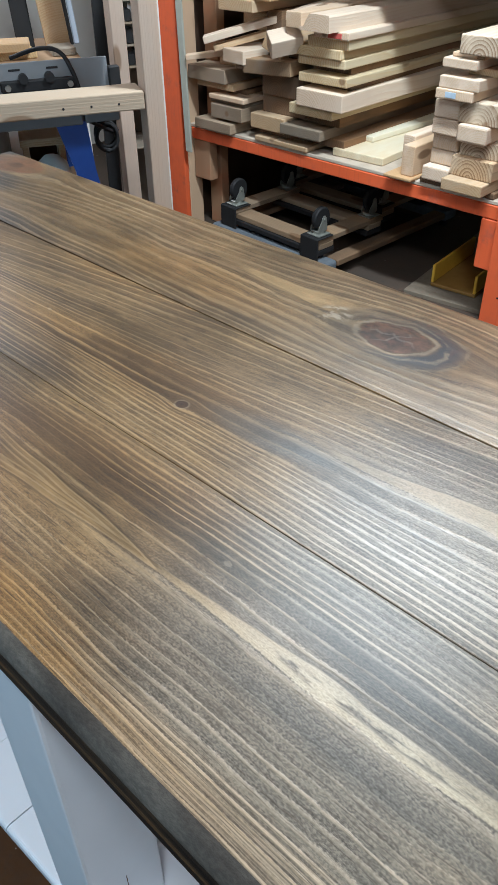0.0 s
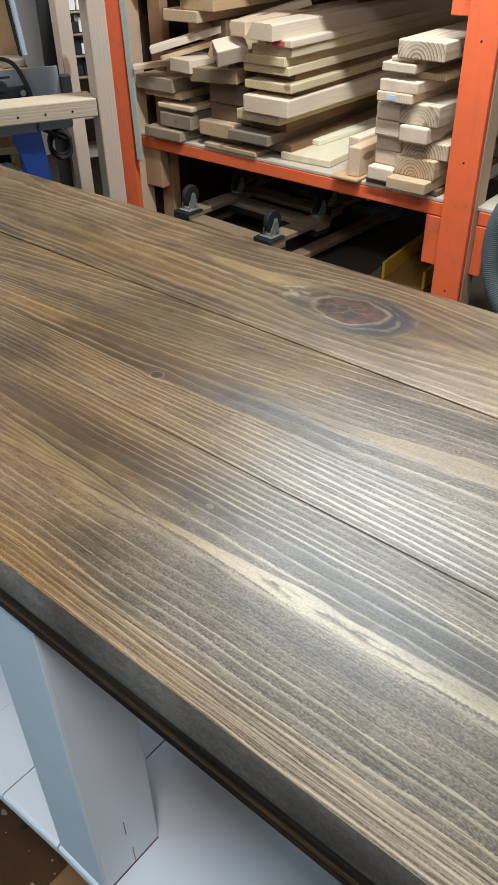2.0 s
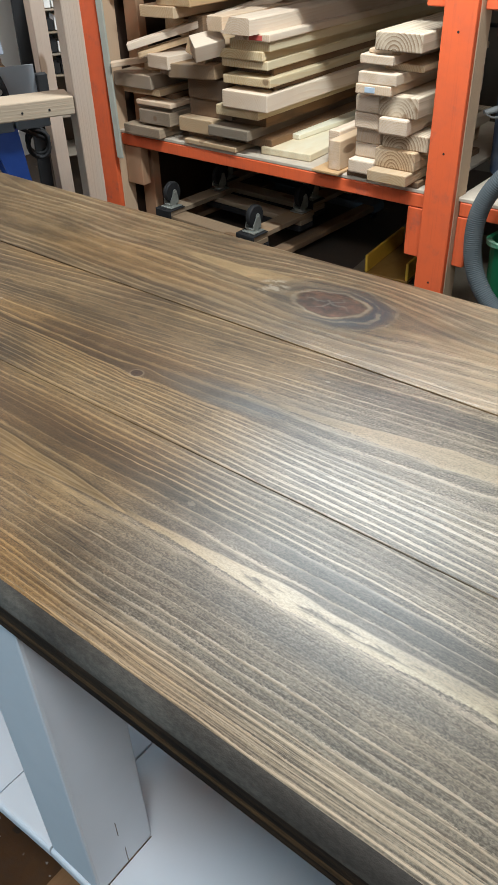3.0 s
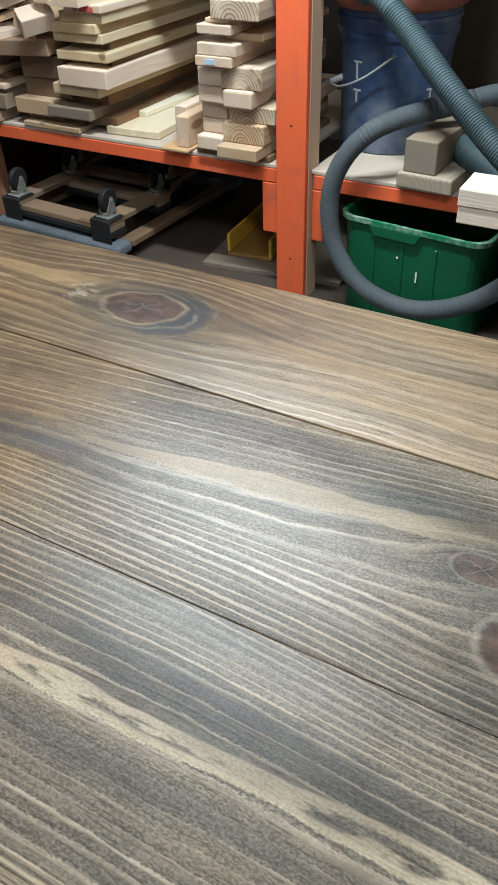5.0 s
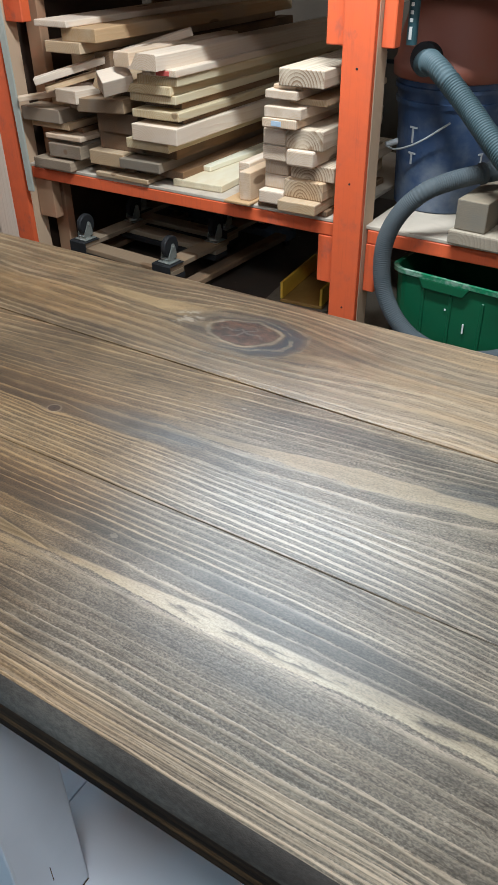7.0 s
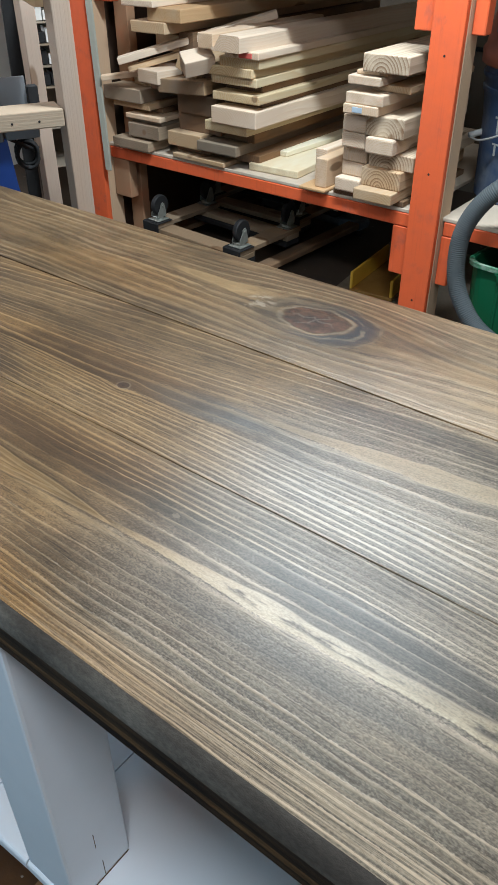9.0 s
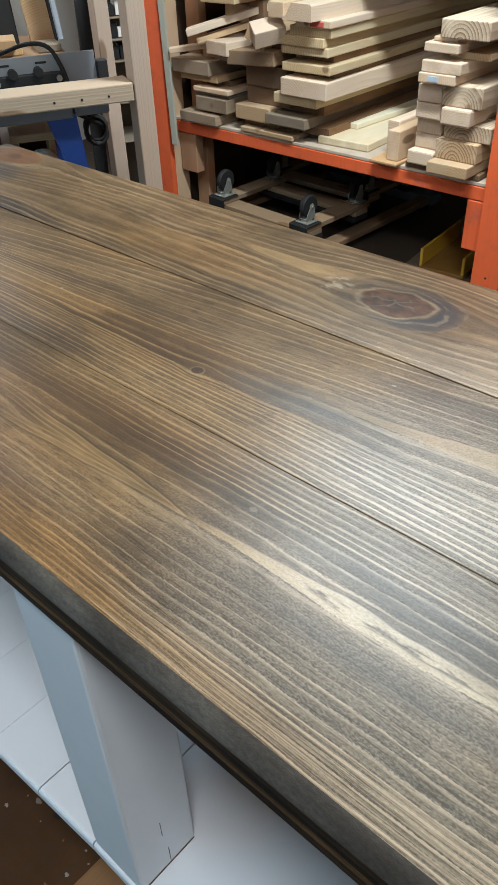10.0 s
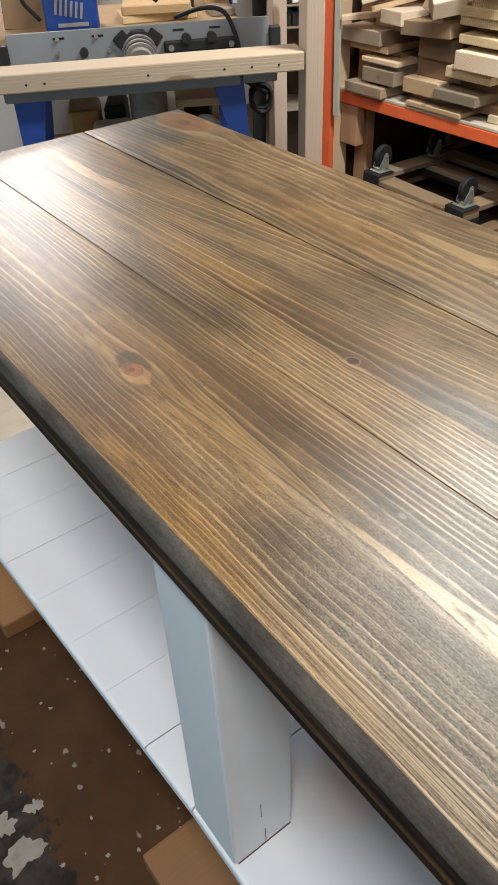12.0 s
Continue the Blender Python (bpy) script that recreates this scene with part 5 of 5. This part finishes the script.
bm = rod(B(), (-0.337, 0.150, 0.722), (-0.337, 0.1995, 0.735), 0.033, 0.040, 28)
pt = part("dust_port", bm, M_BLACK, router, "black dust port")
for k in range(3):
    part("port_ridge", rod(B(), (-0.337, 0.147 + 0.014 * k, 0.7215 + 0.0035 * k), (-0.337, 0.153 + 0.014 * k, 0.723 + 0.0035 * k), 0.0355 + 0.0022 * k, seg=28), M_PORT, pt, "dusty ridge of the port")
part("port_mouth", rod(B(), (-0.337, 0.140, 0.719), (-0.337, 0.1495, 0.7215), 0.026, 0.029, 28), M_PORT, pt, "grey port mouth")
for s in (-1, 1):
    part("port_wing", box(B(), -0.016, 0.016, -0.004, 0.004, -0.013, 0.013, 0.002, m=pose(-0.337 + s * 0.038, 0.193, 0.757, 0, s * 38, 0)), M_BLACK, pt)
part("port_top", box(B(), -0.354, -0.320, 0.178, 0.1995, 0.756, 0.774, 0.003), M_BLACK, pt)
fb = part("feather_board", box(B(), -0.279, -0.107, 0.184, 0.1990, 0.722, 0.746, 0.003), M_BLACK, router, "black feather board")
for x in (-0.226, -0.167):
    part("clamp_knob", rod(B(), (x, 0.176, 0.750), (x, 0.1985, 0.750), 0.011, 0.010, 14), M_BLACK, fb)
for x in (-0.263, -0.122):
    part("clamp_bolt", rod(B(), (x, 0.176, 0.733), (x, 0.1835, 0.733), 0.007, seg=8), M_STEEL, fb)
part("router_motor", rod(B(), (-0.325, 0.32, 0.42), (-0.325, 0.32, 0.6615), 0.044, 0.050, 28), M_PORT, router, "grey router motor body")
for x, lean in ((-0.60, -0.05), (-0.14, 0.07)):
    for y, out in ((0.13, -0.03), (0.52, 0.06)):
        bm = B()
        a = [bm.verts.new(v) for v in ((x - 0.036, y, 0.6615), (x + 0.036, y, 0.6615), (x + 0.036, y + 0.03, 0.6615), (x - 0.036, y + 0.03, 0.6615))]
        m_ = [bm.verts.new(v) for v in ((x + lean * 0.25 - 0.022, y + out * 0.2, 0.55), (x + lean * 0.25 + 0.026, y + out * 0.2, 0.55), (x + lean * 0.25 + 0.026, y + out * 0.2 + 0.03, 0.55), (x + lean * 0.25 - 0.022, y + out * 0.2 + 0.03, 0.55))]
        b = [bm.verts.new(v) for v in ((x + lean * 1.6 - 0.026, y + out, 0), (x + lean * 1.6 + 0.026, y + out, 0), (x + lean * 1.6 + 0.026, y + out + 0.03, 0), (x + lean * 1.6 - 0.026, y + out + 0.03, 0))]
        for p, q in ((a, m_), (m_, b)):
            for i in range(4):
                bm.faces.new((p[i], p[(i + 1) % 4], q[(i + 1) % 4], q[i]))
        bm.faces.new(a[::-1]), bm.faces.new(b)
        part("leg", bm, M_STEELBLUE, router, "blue pressed steel leg")


def at_bench(x, y, z):
    c, s = math.cos(radians(BT)), math.sin(radians(BT))
    return (BX + c * x - s * y, BY + s * x + c * y, z)


# back bench with what stands on it
cab = thing("back_cabinet", "off-white cabinet with a brown top behind the router table", "cabinet", at_bench(0, 0.66, 0), BT)
part("body", box(B(), -1.1, -0.03, 0, 0.42, 0, 0.672, 0.003), M_WALL, cab)
part("worktop", box(B(), -1.12, -0.02, -0.01, 0.43, 0.6725, 0.694, 0.003), M_BROWNBOX, cab, "brown hardboard top")
chg = thing("blue_charger", "blue tool charger with a black cable", "charger", at_bench(-0.50, 0.68, 0.6945), BT)
part("case", box(B(), -0.075, 0.075, 0, 0.10, 0, 0.17, 0.010, 3), M_STEELBLUE, chg)
for i in range(6):
    part("grille_bar", box(B(), -0.055 + 0.014 * i, -0.048 + 0.014 * i, -0.003, 0.002, 0.035, 0.075, 0.0008, m=pose(0, 0, 0, 0, 12, 0)), M_GREY, chg, "pale grille bar")
part("label_strip", box(B(), -0.04, 0.045, -0.0022, 0.002, 0.012, 0.022, 0.0005), M_GREY, chg)
solo("power_cable", tube(B(), even_path([at_bench(-0.58, 0.60, 0.74), at_bench(-0.62, 0.60, 0.80), at_bench(-0.56, 0.60, 0.86), at_bench(-0.46, 0.62, 0.84), at_bench(-0.40, 0.55, 0.79), at_bench(-0.33, 0.42, 0.83), at_bench(-0.27, 0.36, 0.80)], 0.012), 0.0055, 10), M_BLACK, "black power cable looped behind the fence", "cable", smooth=True)
solo("router_cable", tube(B(), even_path([at_bench(-0.24, 0.30, 0.775), at_bench(-0.18, 0.24, 0.80), at_bench(-0.135, 0.21, 0.796), at_bench(-0.112, 0.192, 0.755), at_bench(-0.100, 0.18, 0.70), at_bench(-0.098, 0.16, 0.692)], 0.010), 0.005, 10), M_BLACK, "black cable hanging over the fence", "cable", smooth=True)
for x, y, w, h, m, lab, lean in ((-0.70, 0.78, 0.17, 0.30, M_BROWNBOX, "brown hardboard panel leaning at the back", 4), (-0.83, 0.80, 0.10, 0.28, M_OLD, "dark old board leaning at the back", -3),
                                 (-0.100, 0.86, 0.072, 0.62, M_PINE, "pale brown stud standing at the back", -5), (-0.008, 0.93, 0.016, 0.62, M_STRIP, "thin pale blue strip standing at the back", -4),
                                 (-0.182, 0.92, 0.052, 0.50, M_BLACK, "black ribbed post standing at the back", -2), (0.050, 1.00, 0.045, 1.25, M_BLACK, "black ribbed post standing at the back", 2),
                                 (-0.022, 0.92, 0.011, 0.62, M_BLACK, "thin black strip standing at the back", -4)):
    solo("leaning_board", box(B(), 0, w, 0, 0.018, 0, h, 0.002), m, lab, "board", "boards at the back", where=at_bench(x, y, 0.6945 if h < 1 else 0), turn=(-3, lean, BT))
stick_at = at_bench(-0.36, 0.72, 0.6945)
solo("pine_offcut", box(B(), 0, 0.22, 0, 0.12, 0, 0.022, 0.003), M_TREATED, "pale pine offcut on the cabinet top", "wood block", where=stick_at, turn=(0, 0, BT + 6))
solo("pine_offcut", box(B(), 0, 0.20, 0, 0.10, 0, 0.025, 0.003), M_PINE, "pale pine offcut on the cabinet top", "wood block", where=(stick_at[0], stick_at[1], 0.717), turn=(0, 0, BT - 4))
solo("grey_offcut", box(B(), 0, 0.07, 0, 0.09, 0, 0.022, 0.003), M_GREYWOOD, "flat grey offcut on the cabinet top", "wood block", where=at_bench(-0.098, 0.74, 0.6945), turn=(0, 0, BT + 3))
# narrow shelving between the posts
unit = thing("parts_shelf", "narrow pale shelf unit with dark small parts behind the posts", "shelf", at_bench(0.13, 0.78, 0), BT)
part("side", box(B(), 0.095, 0.105, 0, 0.20, 0, 1.3, 0.001), M_WALL, unit)
part("back", box(B(), 0.0, 0.0945, 0.19, 0.20, 0, 1.3, 0.001), M_DARKWALL, unit, "dark back of the shelf")
for z in (0.40, 0.52, 0.64, 0.70, 0.76, 0.82, 0.88):
    part("shelf", box(B(), 0.0, 0.0945, 0, 0.1895, z, z + 0.004, 0.001), M_GREYWOOD, unit)
pick = random.Random(4)
for z in (0.646, 0.706, 0.766, 0.826):
    for k in range(4):
        w = 0.019
        tube_h = pick.uniform(0.025, 0.045)
        solo("small_box", box(B(), 0, w, 0, 0.06, 0, tube_h, 0.001), pick.choice((M_BLACK, M_OLD, M_PAPER, M_BLACK)), "small dark carton on a narrow shelf", "box", "small parts on the shelf", where=at_bench(0.134 + 0.0225 * k, 0.80, z + 0.0003), turn=(0, 0, BT))
# below the router table
ledge = thing("low_stand", "low pine stand below the router table", "stand", at_bench(0, 0.22, 0), BT)
part("stand_top", box(B(), -0.62, -0.10, 0, 0.40, 0.418, 0.44, 0.002), M_OLD, ledge)
for x in (-0.61, -0.14):
    part("stand_side", box(B(), x, x + 0.02, 0.01, 0.39, 0, 0.4175, 0.002), M_OLD, ledge)
solo("yellow_case", box(B(), 0, 0.085, 0, 0.14, 0, 0.135, 0.010, 2), M_AMBER, "dull yellow-brown tool case below the router table", "case", where=at_bench(-0.535, 0.32, 0.4405), turn=(0, 0, BT))
solo("dark_case", box(B(), 0, 0.055, 0, 0.12, 0, 0.14, 0.010, 2), M_BLACK, "black tool case below the router table", "case", where=at_bench(-0.442, 0.33, 0.4405), turn=(0, 0, BT - 6))
solo("paper_wrap", box(B(), 0, 0.10, 0, 0.09, 0, 0.115, 0.014, 3), M_PAPER, "crumpled white paper wrap below the router table", "paper", where=at_bench(-0.468, 0.225, 0.4405), turn=(0, 0, BT + 4))
crate = thing("pine_crate", "small open pine crate below the router table", "crate", at_bench(-0.250, 0.34, 0.4405), BT - 3)
part("lid_board", box(B(), -0.004, 0.112, -0.008, 0.17, 0.120, 0.139, 0.002), M_PINE, crate)
for x in (0, 0.092):
    part("upright", box(B(), x, x + 0.016, 0, 0.16, 0, 0.1195, 0.002), M_PINE, crate)
part("back_board", box(B(), 0.0165, 0.0915, 0.15, 0.16, 0, 0.1195, 0.001), M_OLD, crate)
solo("white_sack", lathe(B(), [(0.035, 0), (0.045, 0.02), (0.047, 0.06), (0.040, 0.095), (0.020, 0.112), (0.004, 0.116)], 20, squash=0.8), M_PAPER, "crumpled white paper sack below the router table", "sack", where=at_bench(-0.185, 0.27, 0.4405), turn=(0, 0, 20), smooth=True)
coil = []
for k in range(40):
    a = k * 0.85
    coil.append(at_bench(-0.045 + 0.026 * math.cos(a), 0.24 + 0.012 * math.sin(a * 0.7), 0.600 + 0.030 * math.sin(a) - 0.0004 * k))
solo("coiled_cable", tube(B(), even_path([at_bench(-0.105, 0.18, 0.655)] + coil, 0.012), 0.0045, 8), M_BLACK, "coiled black cable hanging below the table plate", "cable", smooth=True)

# ---- floor dirt ----
solo("plywood_offcut", box(B(), -0.25, 0.22, -0.25, 0.25, 0, 0.012, 0.001), M_DUSTY, "dusty pale board lying on the floor", "board", where=(-1.68, 0.22, 0), turn=(0, 0, 20))
rng = random.Random(5)
bm = B()
for k in range(34):
    if k < 3:
        cx, cy, r0 = ((-0.591, -0.159, 0.031), (-0.650, -0.170, 0.024), (-0.648, -0.119, 0.015))[k]
    else:
        cx, cy, r0 = rng.uniform(-0.95, -0.48), rng.uniform(-0.13, 0.06), rng.uniform(0.0012, 0.0045)
    c0 = bm.verts.new((cx, cy, 0.0016))
    ring = []
    for i in range(40):
        a = 2 * math.pi * i / 40
        r = r0 * (0.75 + 0.55 * noise.noise((1.6 * math.cos(a), 1.6 * math.sin(a), k * 3.1)) + 0.3 * noise.noise((4.5 * math.cos(a), 4.5 * math.sin(a), k * 1.7)))
        ring.append(bm.verts.new((cx + r * math.cos(a), cy + r * math.sin(a), 0.0009)))
    for i in range(40):
        bm.faces.new((c0, ring[i], ring[(i + 1) % 40]))
solo("paint_splashes", bm, M_TAR, "dried pale paint splashes on the floor", "paint splashes", kind="stuff")
